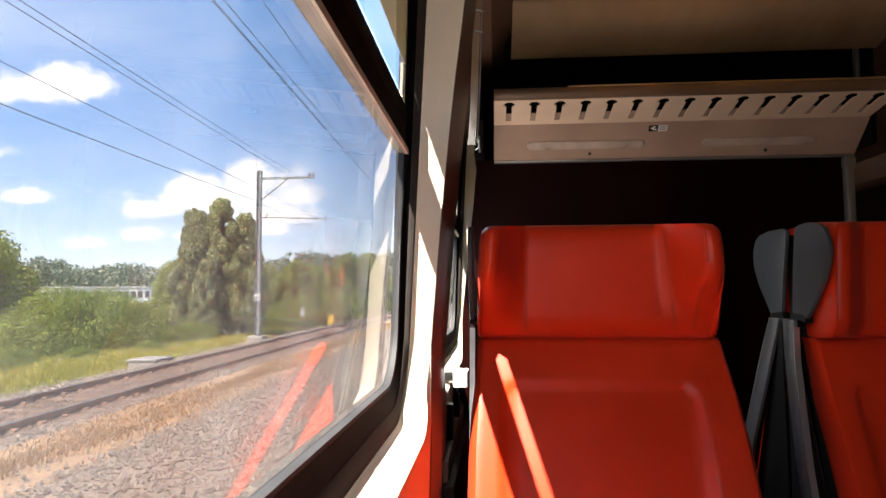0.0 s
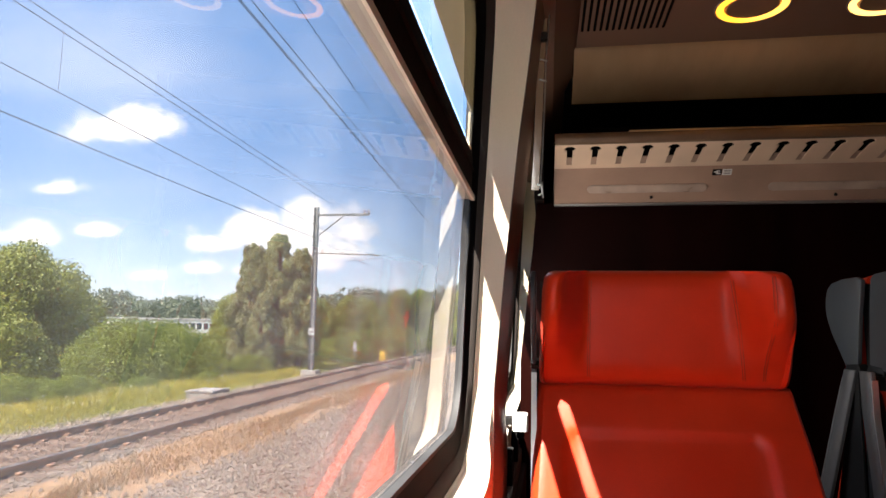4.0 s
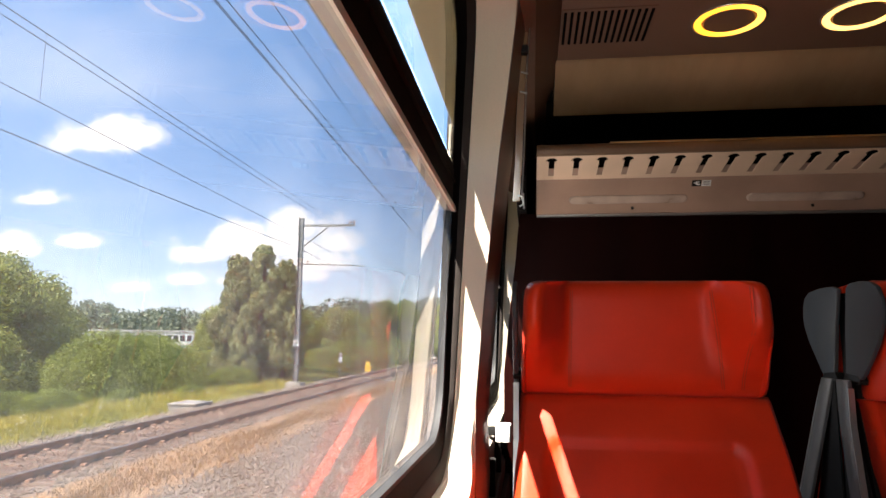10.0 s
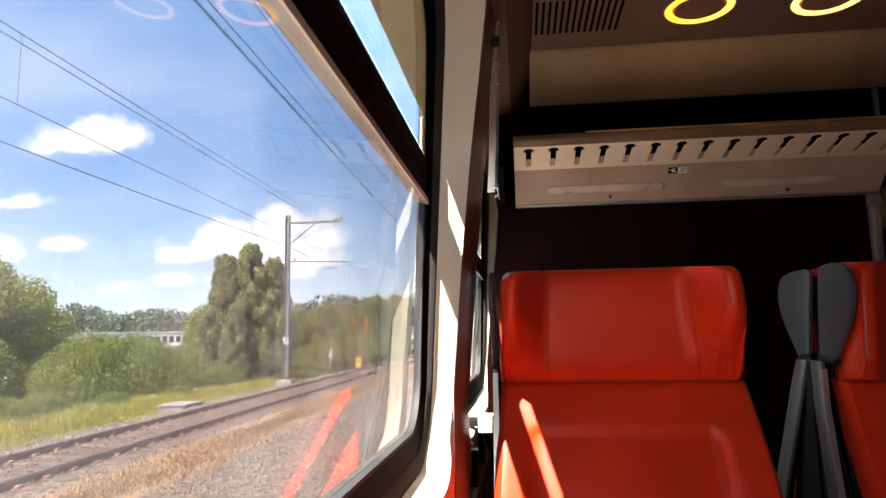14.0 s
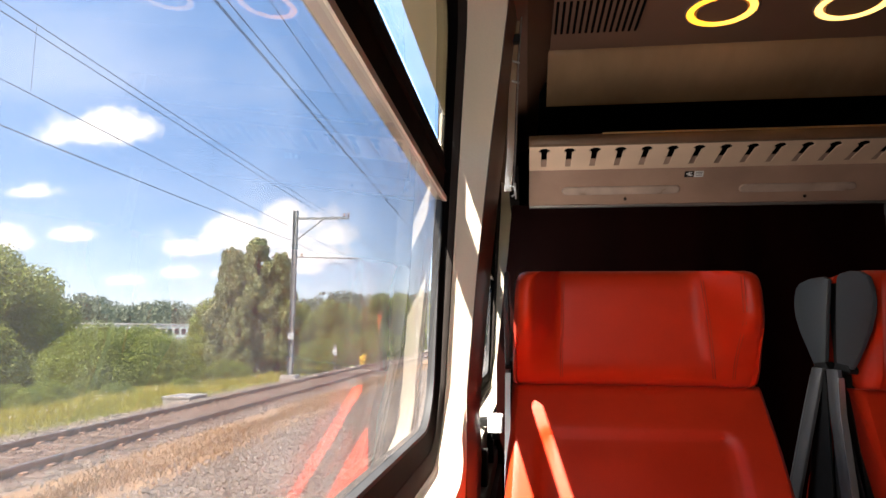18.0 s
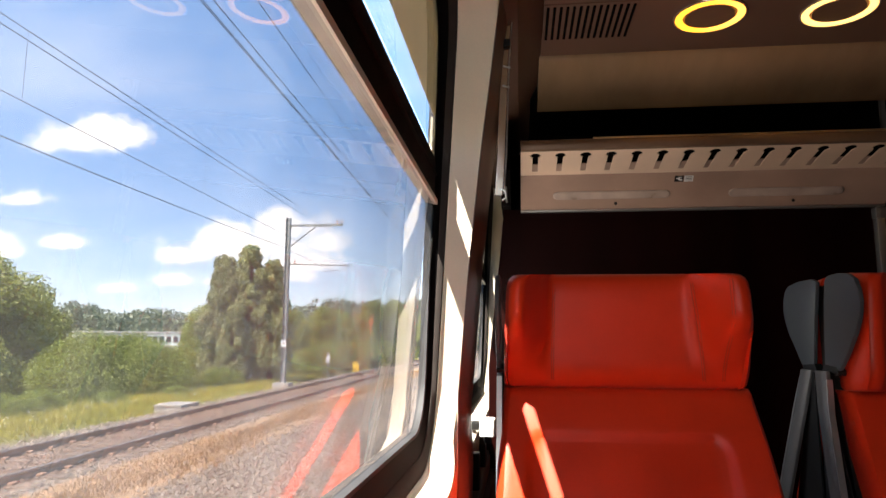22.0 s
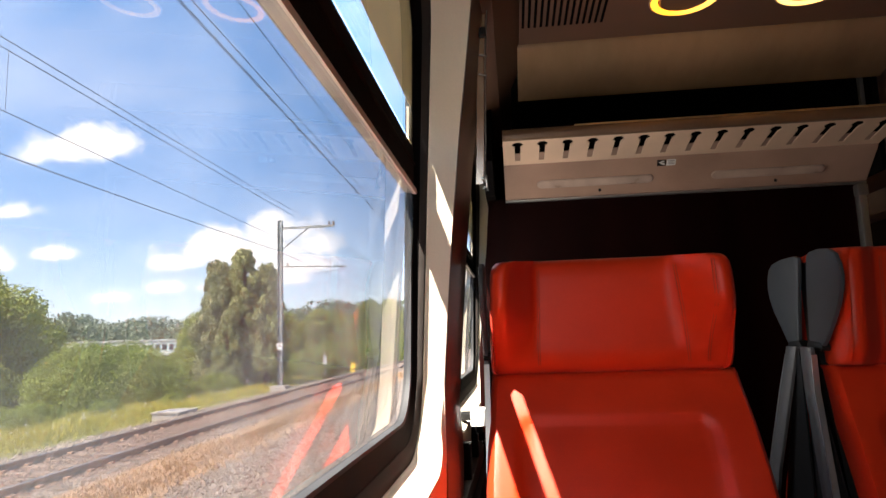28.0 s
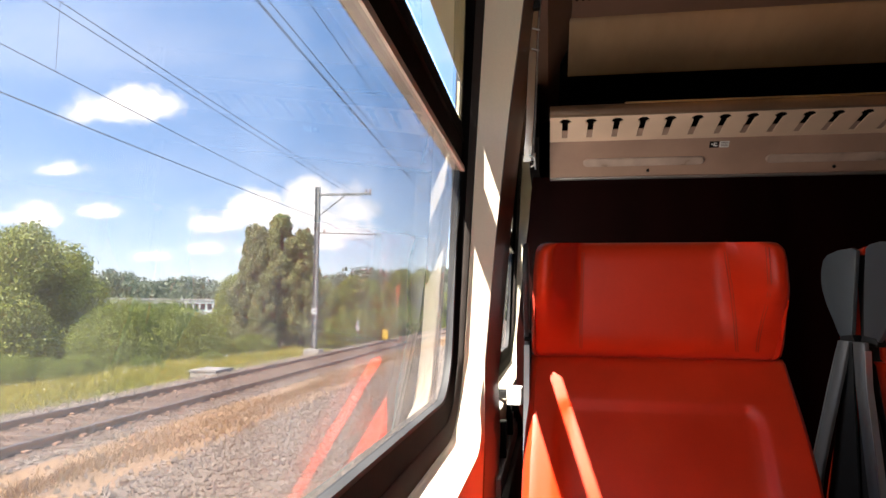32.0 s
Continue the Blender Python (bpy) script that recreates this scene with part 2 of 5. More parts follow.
M_CREAM = mat("cream wall plastic", (0.88, 0.785, 0.64), 0.42, vary=0.05, scale=5, fine=260, bump=0.06, amount=0.08)
M_LEATHER = mat("red leather", (0.66, 0.037, 0.0075), 0.40, vary=0.09, scale=6, fine=420, bump=0.24, second=(0.55, 0.029, 0.0065), spec=0.24)
M_LEATHER.node_tree.nodes["Principled BSDF"].inputs["Sheen Weight"].default_value = 0.02
M_THREAD = mat("red thread", (0.42, 0.05, 0.02), 0.7, bump=0.0)
M_SHELL = mat("blue-grey seat shell", (0.050, 0.055, 0.061), 0.5, vary=0.06, scale=6, fine=300, bump=0.1, amount=0.15, spec=0.35)
M_STRUT = mat("grey strut", (0.098, 0.093, 0.092), 0.45, vary=0.05, scale=8, fine=200, bump=0.05, amount=0.15)
M_RUBBER = mat("black rubber", (0.004, 0.0035, 0.0035), 0.75, vary=0.1, scale=14, fine=160, bump=0.1, spec=0.08)
M_SEAL = mat("black rubber seal", (0.005, 0.0045, 0.005), 0.75, vary=0.1, scale=14, fine=160, bump=0.08, spec=0.05)
M_FRAME = mat("dark brown-grey window frame", (0.045, 0.038, 0.035), 0.7, vary=0.08, scale=9, fine=180, bump=0.06, spec=0.05)
M_BEAD = mat("grey bead", (0.045, 0.045, 0.047), 0.6, vary=0.05, bump=0.04, spec=0.2)
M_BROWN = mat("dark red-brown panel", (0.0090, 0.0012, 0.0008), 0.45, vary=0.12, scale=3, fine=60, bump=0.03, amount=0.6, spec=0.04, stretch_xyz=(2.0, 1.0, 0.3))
M_CEIL = mat("ceiling panel", (0.152, 0.077, 0.048), 0.5, vary=0.05, scale=3, fine=180, bump=0.05, amount=0.16)
M_COVE = mat("satin cove panel", (0.38, 0.235, 0.130), 0.15, rough_vary=0.05, spec=0.6, metal=0.0, vary=0.10, scale=5, fine=26, bump=0.05, amount=0.30, stretch_xyz=(1.0, 0.4, 0.4))
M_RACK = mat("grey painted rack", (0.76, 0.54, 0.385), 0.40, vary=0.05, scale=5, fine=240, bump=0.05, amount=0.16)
# near-black that stands for shade inside the rack and the vent slots
M_SHADE = mat("near-black shade of rack and vent slots", (0.0035, 0.0025, 0.0025), 0.85, bump=0.0, spec=0.05)
M_BRASS = mat("warm satin edge strip", (0.62, 0.36, 0.15), 0.32, metal=0.5, vary=0.12, scale=6, fine=90, bump=0.03)
M_LIP = mat("dark bronze rack lip", (0.20, 0.115, 0.068), 0.38, metal=0.2, vary=0.10, scale=6, fine=120, bump=0.04, amount=0.3)
# rack grey darkened: the weaker light from below is put into the colour
M_RACK_SHADE = mat("rack grey with shade put in", (0.42, 0.265, 0.195), 0.34, vary=0.06, scale=4, fine=240, bump=0.05, amount=0.30)
M_ALU = mat("brushed aluminium", (0.60, 0.58, 0.55), 0.35, metal=0.9, vary=0.06, scale=5, fine=180, bump=0.05, amount=0.15)
M_BRONZE = mat("bronze-brown satin trim", (0.21, 0.165, 0.14), 0.35, vary=0.05, scale=4, fine=160, bump=0.04, amount=0.2, spec=0.25)
M_TRIM = mat("tan window trim", (0.80, 0.74, 0.66), 0.42, vary=0.04, scale=6, fine=200, bump=0.05)
M_BLIND = mat("cream blind cloth", (0.80, 0.72, 0.55), 0.8, vary=0.05, scale=7, fine=300, bump=0.05, amount=0.08)
bn, bk = M_BLIND.node_tree.nodes, M_BLIND.node_tree.links          # daylight shines through the cloth
b_tr, b_mx = bn.new("ShaderNodeBsdfTranslucent"), bn.new("ShaderNodeMixShader")
b_tr.inputs["Color"].default_value, b_mx.inputs[0].default_value = (0.74, 0.66, 0.48, 1), 0.34
bk.new(bn["Principled BSDF"].outputs[0], b_mx.inputs[1])
bk.new(b_tr.outputs[0], b_mx.inputs[2])
bk.new(b_mx.outputs[0], bn["Material Output"].inputs["Surface"])
M_FLOOR = mat("grey carpet", (0.16, 0.15, 0.14), 0.95, vary=0.2, scale=8, fine=380, bump=0.3)
M_WHITE = mat("white plastic", (0.85, 0.84, 0.82), 0.4, vary=0.04, bump=0.04)
M_BLACK = mat("black plastic", (0.009, 0.0085, 0.0085), 0.5, bump=0.05, spec=0.2)
M_LENS = mat("frosted lamp lens", (0.50, 0.37, 0.30), 0.3, vary=0.03, bump=0.02)
M_RING = mat("warm ring lamp", (1.0, 0.48, 0.06), 0.4, bump=0.0, amount=0.05, emit=0.45)
rn, rk = M_RING.node_tree.nodes, M_RING.node_tree.links
r_tc, r_sep, r_map, r_mix = (rn.new(k) for k in ("ShaderNodeNewGeometry", "ShaderNodeSeparateXYZ", "ShaderNodeMapRange", "ShaderNodeMix"))
r_mix.data_type = "RGBA"
rk.new(r_tc.outputs["Position"], r_sep.inputs[0])
rk.new(r_sep.outputs[0], r_map.inputs["Value"])
r_map.inputs["From Min"].default_value, r_map.inputs["From Max"].default_value = 0.50, 0.74
rk.new(r_map.outputs[0], r_mix.inputs["Factor"])
r_mix.inputs["A"].default_value, r_mix.inputs["B"].default_value = (1.0, 0.35, 0.020, 1), (1.0, 0.50, 0.12, 1)
rk.new(r_mix.outputs["Result"], rn["Principled BSDF"].inputs["Emission Color"])
M_PANE = pane_mat("window glass", dirt=0.030)

M_SOIL = mat("grass and soil", (0.20, 0.20, 0.05), 0.95, vary=0.3, scale=0.12, fine=3.0, bump=0.4, second=(0.15, 0.13, 0.05))
M_BALLAST = mat("ballast", (0.31, 0.235, 0.17), 0.95, vary=0.4, scale=0.35, fine=16.0, bump=1.0, second=(0.25, 0.19, 0.14))
M_DRYSOIL = mat("dry soil and straw", (0.38, 0.23, 0.115), 0.95, vary=0.35, scale=0.8, fine=14, bump=0.6, second=(0.36, 0.22, 0.12))
M_STONE = mat("ballast stone", (0.34, 0.27, 0.21), 0.9, vary=0.2, scale=9, fine=40, bump=0.3, island=0.30)
M_BALLAST_RUST = mat("rust-stained ballast", (0.215, 0.135, 0.088), 0.95, vary=0.4, scale=0.5, fine=16.0, bump=1.0, second=(0.165, 0.100, 0.064))
M_STONE_RUST = mat("rust-stained stone", (0.235, 0.150, 0.105), 0.9, vary=0.2, scale=9, fine=40, bump=0.3, island=0.30)
M_RAIL = mat("rusty rail side", (0.46, 0.26, 0.165), 0.8, vary=0.2, scale=3, fine=40, bump=0.3)
M_RAILTOP = mat("worn rail head", (0.30, 0.25, 0.22), 0.35, metal=0.7, vary=0.1, scale=3, fine=60, bump=0.1)
M_SLEEPER = mat("weathered sleeper", (0.24, 0.165, 0.115), 0.9, vary=0.25, scale=3, fine=30, bump=0.5, second=(0.17, 0.115, 0.08), by_object=0.15)
M_STEEL = mat("galvanised steel", (0.36, 0.36, 0.35), 0.5, metal=0.4, vary=0.1, scale=4, fine=60, bump=0.1)
M_CONC = mat("concrete", (0.42, 0.38, 0.33), 0.9, vary=0.12, scale=2.5, fine=40, bump=0.25)
M_WIRE = mat("dark copper wire", (0.05, 0.05, 0.05), 0.5, metal=0.3, bump=0.0)
M_BARK = mat("bark", (0.13, 0.10, 0.075), 0.95, vary=0.3, scale=4, fine=26, bump=0.6)
M_LEAF = leaf_mat("green leaf", (0.350, 0.370, 0.075), (0.225, 0.260, 0.052))
M_LEAF_PALE = leaf_mat("pale green leaf", (0.430, 0.430, 0.190), (0.335, 0.345, 0.145))
M_LEAF_BUSH = leaf_mat("bright shrub leaf", (0.300, 0.335, 0.048), (0.215, 0.255, 0.036))
# paler, bluer leaf: the haze of distance is mixed into its colour
M_LEAF_HAZE = leaf_mat("far wood leaf with haze put in", (0.250, 0.285, 0.165), (0.185, 0.220, 0.140))
M_GRASS = leaf_mat("grass blade", (0.56, 0.45, 0.075), (0.40, 0.37, 0.055))
M_HAY = leaf_mat("dry grass blade", (0.50, 0.31, 0.14), (0.40, 0.24, 0.11))
M_WHITEWALL = mat("white cladding", (0.72, 0.71, 0.68), 0.6, vary=0.05, scale=0.4, fine=3, bump=0.05, amount=0.1)
M_GREYWALL = mat("grey cladding", (0.36, 0.36, 0.37), 0.6, vary=0.06, scale=0.3, fine=2, bump=0.1, amount=0.15)
M_ROOF = mat("pale roof", (0.50, 0.49, 0.47), 0.8, vary=0.1, scale=0.3, fine=2, bump=0.1)
M_FARPANE = mat("dark office glass", (0.05, 0.065, 0.085), 0.12, vary=0.1, scale=0.8, fine=5, bump=0.0)

# ---------------------------------------------------------------- mesh helpers


def mesh_ob(name, bm, material, smooth=True):
    me = bpy.data.meshes.new(name)
    bm.to_mesh(me)
    bm.free()
    for m in (material if isinstance(material, (list, tuple)) else (material,)):
        me.materials.append(m)
    if smooth:
        me.polygons.foreach_set("use_smooth", [True] * len(me.polygons))
        me.set_sharp_from_angle(angle=radians(38))
    return new(name, me)


def part(name, bm, material, parent, label="", smooth=True):
    ob = mesh_ob(name, bm, material, smooth)
    ob.parent = parent
    if label:
        tagged(ob, label)
    return ob


def thing(name, label, category, group="", kind="", at=(0, 0, 0)):
    ob = new(name)
    ob.location = at
    ob.empty_display_size = 0.05
    return tagged(ob, label, category, group, kind)


def structure(name, bm, material, label, category, smooth=True):
    return tagged(mesh_ob(name, bm, material, smooth), label, category, kind="structure")


def box(lo, hi, bevel=0.0, bm=None, seg=2):
    b2 = bmesh.new()
    bmesh.ops.create_cube(b2, size=1.0)
    for v in b2.verts:
        v.co = Vector([lo[i] + (v.co[i] + 0.5) * (hi[i] - lo[i]) for i in range(3)])
    if bevel:
        bmesh.ops.bevel(b2, geom=b2.edges[:], offset=bevel, segments=seg, affect="EDGES", profile=0.6)
    if bm is None:
        return b2
    me = bpy.data.meshes.new("tmp")
    b2.to_mesh(me)
    b2.free()
    bm.from_mesh(me)
    bpy.data.meshes.remove(me)
    return bm


def tube(points, radius, sides=8, bm=None, cap=True):
    """A round bar along points; radius: one number, or one for each point."""
    bm = bm or bmesh.new()
    pts = [Vector(p) for p in points]
    rad = radius if isinstance(radius, (list, tuple)) else [radius] * len(pts)
    rings = []
    side = None
    for i, p in enumerate(pts):
        way = (pts[min(i + 1, len(pts) - 1)] - pts[max(i - 1, 0)]).normalized()
        if side is None:
            side = way.orthogonal().normalized()
        side = (side - way * side.dot(way)).normalized()
        up = way.cross(side)
        rings.append([bm.verts.new(p + rad[i] * (math.cos(a) * side + math.sin(a) * up)) for a in (2 * math.pi * k / sides for k in range(sides))])
    for r1, r2 in zip(rings, rings[1:]):
        for k in range(sides):
            bm.faces.new((r1[k], r1[(k + 1) % sides], r2[(k + 1) % sides], r2[k]))
    if cap:
        bm.faces.new(rings[0][::-1])
        bm.faces.new(rings[-1])
    return bm


def loops(rows, closed=True, cap=False, bm=None, close_rows=False):
    """Skin between rows of points that have the same number of points."""
    bm = bm or bmesh.new()
    vs = [[bm.verts.new(p) for p in r] for r in rows]
    pairs = list(zip(vs, vs[1:])) + ([(vs[-1], vs[0])] if close_rows else [])
    for r1, r2 in pairs:
        n = len(r1)
        for k in range(n if closed else n - 1):
            bm.faces.new((r1[k], r1[(k + 1) % n], r2[(k + 1) % n], r2[k]))
    if cap:
        bm.faces.new(vs[0][::-1])
        bm.faces.new(vs[-1])
    bmesh.ops.recalc_face_normals(bm, faces=bm.faces[:])
    return bm


def plate(outline, d, bevel=0.0):
    """A flat outline (list of points in one plane) with the depth vector d."""
    bm = bmesh.new()
    a = [bm.verts.new(p) for p in outline]
    f = bm.faces.new(a)
    ex = bmesh.ops.extrude_face_region(bm, geom=[f])
    bmesh.ops.translate(bm, vec=Vector(d), verts=[g for g in ex["geom"] if isinstance(g, bmesh.types.BMVert)])
    bmesh.ops.recalc_face_normals(bm, faces=bm.faces[:])
    if bevel:
        bmesh.ops.bevel(bm, geom=bm.edges[:], offset=bevel, segments=2, affect="EDGES", profile=0.6)
    return bm


def rounded(y0, y1, z0, z1, r, n=8, m=0):
    """A rectangle with round corners, as (y, z) pairs; m: points along each straight side."""
    pts = []
    for cy, cz, a0 in ((y1 - r, z1 - r, 0), (y0 + r, z1 - r, 90), (y0 + r, z0 + r, 180), (y1 - r, z0 + r, 270)):
        for k in range(n + 1):
            a = radians(a0 + 90 * k / n)
            pts.append((cy + r * math.cos(a), cz + r * math.sin(a)))
    if m:
        full = []
        for i, p in enumerate(pts):
            full.append(p)
            if i % (n + 1) == n:
                q = pts[(i + 1) % len(pts)]
                full += [(p[0] + (q[0] - p[0]) * k / (m + 1), p[1] + (q[1] - p[1]) * k / (m + 1)) for k in range(1, m + 1)]
        return full
    return pts


def spline(pairs, x):
    """Smooth value at x through pairs (x, value)."""
    xs, ys = [p[0] for p in pairs], [p[1] for p in pairs]
    return float(np.interp(x, xs, ys))


# ---------------------------------------------------------------- the carriage shell
FLOOR, CEIL, MID = 0.10, 2.02, 1.24        # floor, flat ceiling, centre line of the carriage in x
Y0, Y1 = -2.38, 8.1                        # the two ends of the saloon
PITCH = 1.75                               # from window to window


def wall_x(z):
    """Inner face of the side wall: leans in with height."""
    return -0.092 + (z - 1.53) * 0.053


def glass_x(z):
    """Line of the seal and the transom."""
    return -0.1345 + (z - 1.056) * 0.031


def pane_x(z):
    """The lower pane leans in with the side wall."""
    return -0.1335 + (z - 1.20) * 0.070


def ridge_x(z):
    """Crest of the pillar between two windows."""
    return spline(((0.0, -0.125), (0.938, -0.096), (1.04, -0.085), (1.20, -0.072), (1.36, -0.0585), (1.473, -0.0465), (1.587, -0.0345), (1.704, -0.0190), (1.823, -0.0050), (1.884, 0.002), (1.92, 0.012)), z)


def sill_out(z):
    """The sill under the window stands further out than the pillars."""
    return spline(((0.94, 0.016), (0.975, 0.012), (1.02, 0.0)), z)


def mirrored(bm, side):
    """side 0: as built, side 1: across the carriage."""
    if side:
        for v in bm.verts:
            v.co.x = 2 * MID - v.co.x
        bmesh.ops.reverse_faces(bm, faces=bm.faces[:])
    return bm


WIN_LO, WIN_HI, WIN_FAR, WIN_NEAR = 0.98, 1.90, 1.12, 1.12 - 1.45   # hole of the first window in the wall's face
RIDGE = 0.030                              # from the edge of a window to the crest of the pillar
shifts = [k * PITCH for k in range(-1, 5)]

floor = structure("floor", box((-0.20, Y0 - 0.1, FLOOR - 0.08), (2 * MID + 0.20, Y1 + 0.1, FLOOR)), M_FLOOR, "grey carpeted carriage floor", "floor", smooth=False)

for side, wname in ((0, "wall_west"), (1, "wall_east")):
    # lower panel, upper panel
    bm = bmesh.new()
    zs = [FLOOR, 0.45, 0.75, 0.93, 0.9525]
    inner = [[(ridge_x(z) + sill_out(z), y, z) for z in zs] for y in (Y0, Y1)]
    outer = [[(-0.17, y, z) for z in reversed(zs)] for y in (Y0, Y1)]
    bm = loops([inner[0] + outer[0], inner[1] + outer[1]], cap=True)
    # the far wall's shade is put into dark brown, which also cuts bounced light
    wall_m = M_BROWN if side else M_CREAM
    wall = structure(wname, mirrored(bm, side), wall_m, "side wall of the carriage, its shade put into dark brown" if side else "cream plastic side wall of the carriage", "wall")
    zs = [WIN_HI + RIDGE * 1.5 - 0.001, 1.97, 2.0]
    upx = [0.012, 0.030, 0.075]
    a = [[(x, y, z) for x, z in zip(upx, zs)] for y in (Y0, Y1)]
    b = [[(-0.14, y, z) for z in reversed(zs)] for y in (Y0, Y1)]
    part("upper_panel", mirrored(loops([a[0] + b[0], a[1] + b[1]], cap=True), side), wall_m, wall)
    # added plain panel in place of the far windows, to cut their light
    if side:
        part("window_blank", box((2 * MID + 0.085, Y0, 0.9305), (2 * MID + 0.17, Y1, WIN_HI + RIDGE - 0.002)), wall_m, wall, smooth=False)
    # pillars between the windows
    for s in (shifts if side == 0 else ()):
        rows = []
        for k in range(31):
            z = 0.40 + (2.0 - 0.40) * k / 30
            rx, gx = ridge_x(min(z, 1.92)) + sill_out(z) + 0.0015, glass_x(z) - 0.012
            ya, yb = WIN_FAR + s + RIDGE, WIN_NEAR + PITCH + s - RIDGE
            rows.append([(rx - 0.003, ya - 0.001, z), (rx + 0.001, ya + 0.003, z), (rx + 0.009, ya * 0.6 + yb * 0.4, z), (rx + 0.013, yb - 0.02, z), (rx + 0.010, yb - 0.003, z), (rx - 0.003, yb + 0.001, z), (gx, yb - 0.01, z), (gx, ya + 0.01, z)])
        part("pillar", mirrored(loops(rows, cap=True), side), M_BRONZE, wall, "bronze-brown satin strip on the pillar between windows")
    # windows
    for i, s in enumerate(shifts):
        if side == 1 or s > 3 * PITCH or WIN_NEAR + s < Y0 or WIN_FAR + s > Y1:
            continue
        w = thing("window_%d" % (i + 1 + 8 * side), "wide carriage window with black rubber seal, transom and hinged upper light", "window", kind="structure")
        A = rounded(WIN_NEAR + s, WIN_FAR + s, WIN_LO, WIN_HI, 0.13)
        A0 = rounded(WIN_NEAR + s + 0.010, WIN_FAR + s - 0.010, WIN_LO + 0.012, WIN_HI - 0.012, 0.12)
        B = rounded(WIN_NEAR + s + 0.018, WIN_FAR + s - 0.024, WIN_LO + 0.045, WIN_HI - 0.05, 0.105)
        C = rounded(WIN_NEAR + s + 0.026, WIN_FAR + s - 0.027, WIN_LO + 0.058, WIN_HI - 0.062, 0.095)
        D = rounded(WIN_NEAR + s + 0.031, WIN_FAR + s - 0.034, WIN_LO + 0.063, WIN_HI - 0.066, 0.092)
        mid = [((wall_x(za) - 0.0015) * 0.55 + (glass_x(zb) + 0.002) * 0.45, ya * 0.55 + yb * 0.45, za * 0.55 + zb * 0.45) for (ya, za), (yb, zb) in zip(A0, B)]
        rows = [[(wall_x(z) - 0.008, y, z) for y, z in A], [(wall_x(z) - 0.0005, y, z) for y, z in A], [(wall_x(z) - 0.0015, y, z) for y, z in A0], mid, [(x - 0.004, y, z) for x, y, z in mid]]
        part("frame", mirrored(loops(rows), side), M_FRAME, w, "grey-brown inner window frame")
        rows = [[(x - 0.006, y, z) for x, y, z in mid], [(x - 0.001, y, z) for x, y, z in mid],
                [(glass_x(z) + 0.003, y, z) for y, z in B], [(glass_x(z) + 0.002, y, z) for y, z in C], [(glass_x(z) - 0.006, y, z) for y, z in C]]
        part("seal", mirrored(loops(rows), side), M_SEAL, w, "shiny black rubber window seal")
        rows = [[(glass_x(z) + 0.0015, y, z) for y, z in C], [(glass_x(z) + 0.0005, y, z) for y, z in D], [(glass_x(z) - 0.012, y, z) for y, z in D]]
        part("glazing_bead", mirrored(loops(rows), side), M_BEAD, w, "thin grey bead along the glass")
        # splayed surround from the seal out to the crest of the pillars, under and over the window
        rows = [[(wall_x(z) - 0.007, y, z) for y, z in rounded(WIN_NEAR + s, WIN_FAR + s, WIN_LO, WIN_HI, 0.13, 10, 14)]]
        for f in (0.0, 0.06, 0.12, 0.35, 0.65, 0.88, 0.94, 1.0):
            g = RIDGE * f
            ring = rounded(WIN_NEAR + s - g, WIN_FAR + s + g, WIN_LO - g * 0.9, WIN_HI + g * 1.5, 0.13 + g * 0.5, 10, 14)
            rows.append([(wall_x(z) + 0.001 + (ridge_x(min(max(z, 0.9), 1.92)) + sill_out(z) - wall_x(z)) * f, y, z) for y, z in ring])
        corner = rounded(WIN_NEAR + s - RIDGE, WIN_FAR + s + RIDGE, WIN_LO - RIDGE * 0.9, WIN_HI + RIDGE * 1.5, 0.0005, 10, 14)
        rows.append([(ridge_x(min(max(z, 0.9), 1.92)) + sill_out(z) + 0.001, y, z) for y, z in corner])
        part("surround", mirrored(loops(rows), side), M_CREAM, w, "cream splayed window surround")
        y0, y1 = WIN_NEAR + s + 0.02, WIN_FAR + s - 0.030
        t0, t1 = 1.443, 1.538                     # transom
        def bar(section, yy0=y0, yy1=y1):
            return mirrored(loops([[(glass_x(z) + d, y, z) for d, z in section] for y in (yy0, yy1)], cap=True), side)
        part("transom", bar(((-0.016, 1.484), (0.004, 1.461), (0.004, 1.524), (0.001, t1), (-0.012, t1 + 0.002), (-0.020, 1.52))), M_RUBBER, w, "black transom of the upper light")
        part("transom_lip", bar(((0.004, 1.500), (0.0075, 1.5015), (0.0075, 1.505), (0.004, 1.506))), M_RUBBER, w)
        part("transom_trim", bar(((-0.031, 1.478), (-0.012, 1.450), (0.010, 1.446), (0.010, 1.455), (0.006, 1.458), (-0.031, 1.492))), M_TRIM, w, "tan trim strip under the transom")
        blind = part("roller_blind", bar(((-0.001, 1.609), (0.000, 1.609), (0.000, WIN_HI - 0.056), (-0.001, WIN_HI - 0.056)), y0, y1), M_BLIND, w, "cream roller blind drawn down a little over the upper light")
        part("blind_guide", bar(((-0.004, t1 + 0.003), (0.0005, t1 + 0.003), (0.0005, 1.603), (-0.004, 1.603)), 1.053 + s, y1 + 0.014), M_BLIND, blind, "cream blind guide rail")
        part("guide_slot", bar(((0.0005, t1 + 0.004), (0.0012, t1 + 0.004), (0.0012, 1.602), (0.0005, 1.602)), 1.060 + s, 1.064 + s), M_BLACK, blind)
        zlo, zhi = WIN_LO + 0.05, WIN_HI - 0.055
        for nm, z0, z1, off in (("lower_pane", zlo, t0 + 0.004, 0.0), ("upper_pane", t1 - 0.001, zhi, 0.0035)):
            for k in ((0, 1) if off == 0 else (0,)):
                d = off - 0.016 * k
                z1 = z1 + 0.004 * k
                bm = bmesh.new()
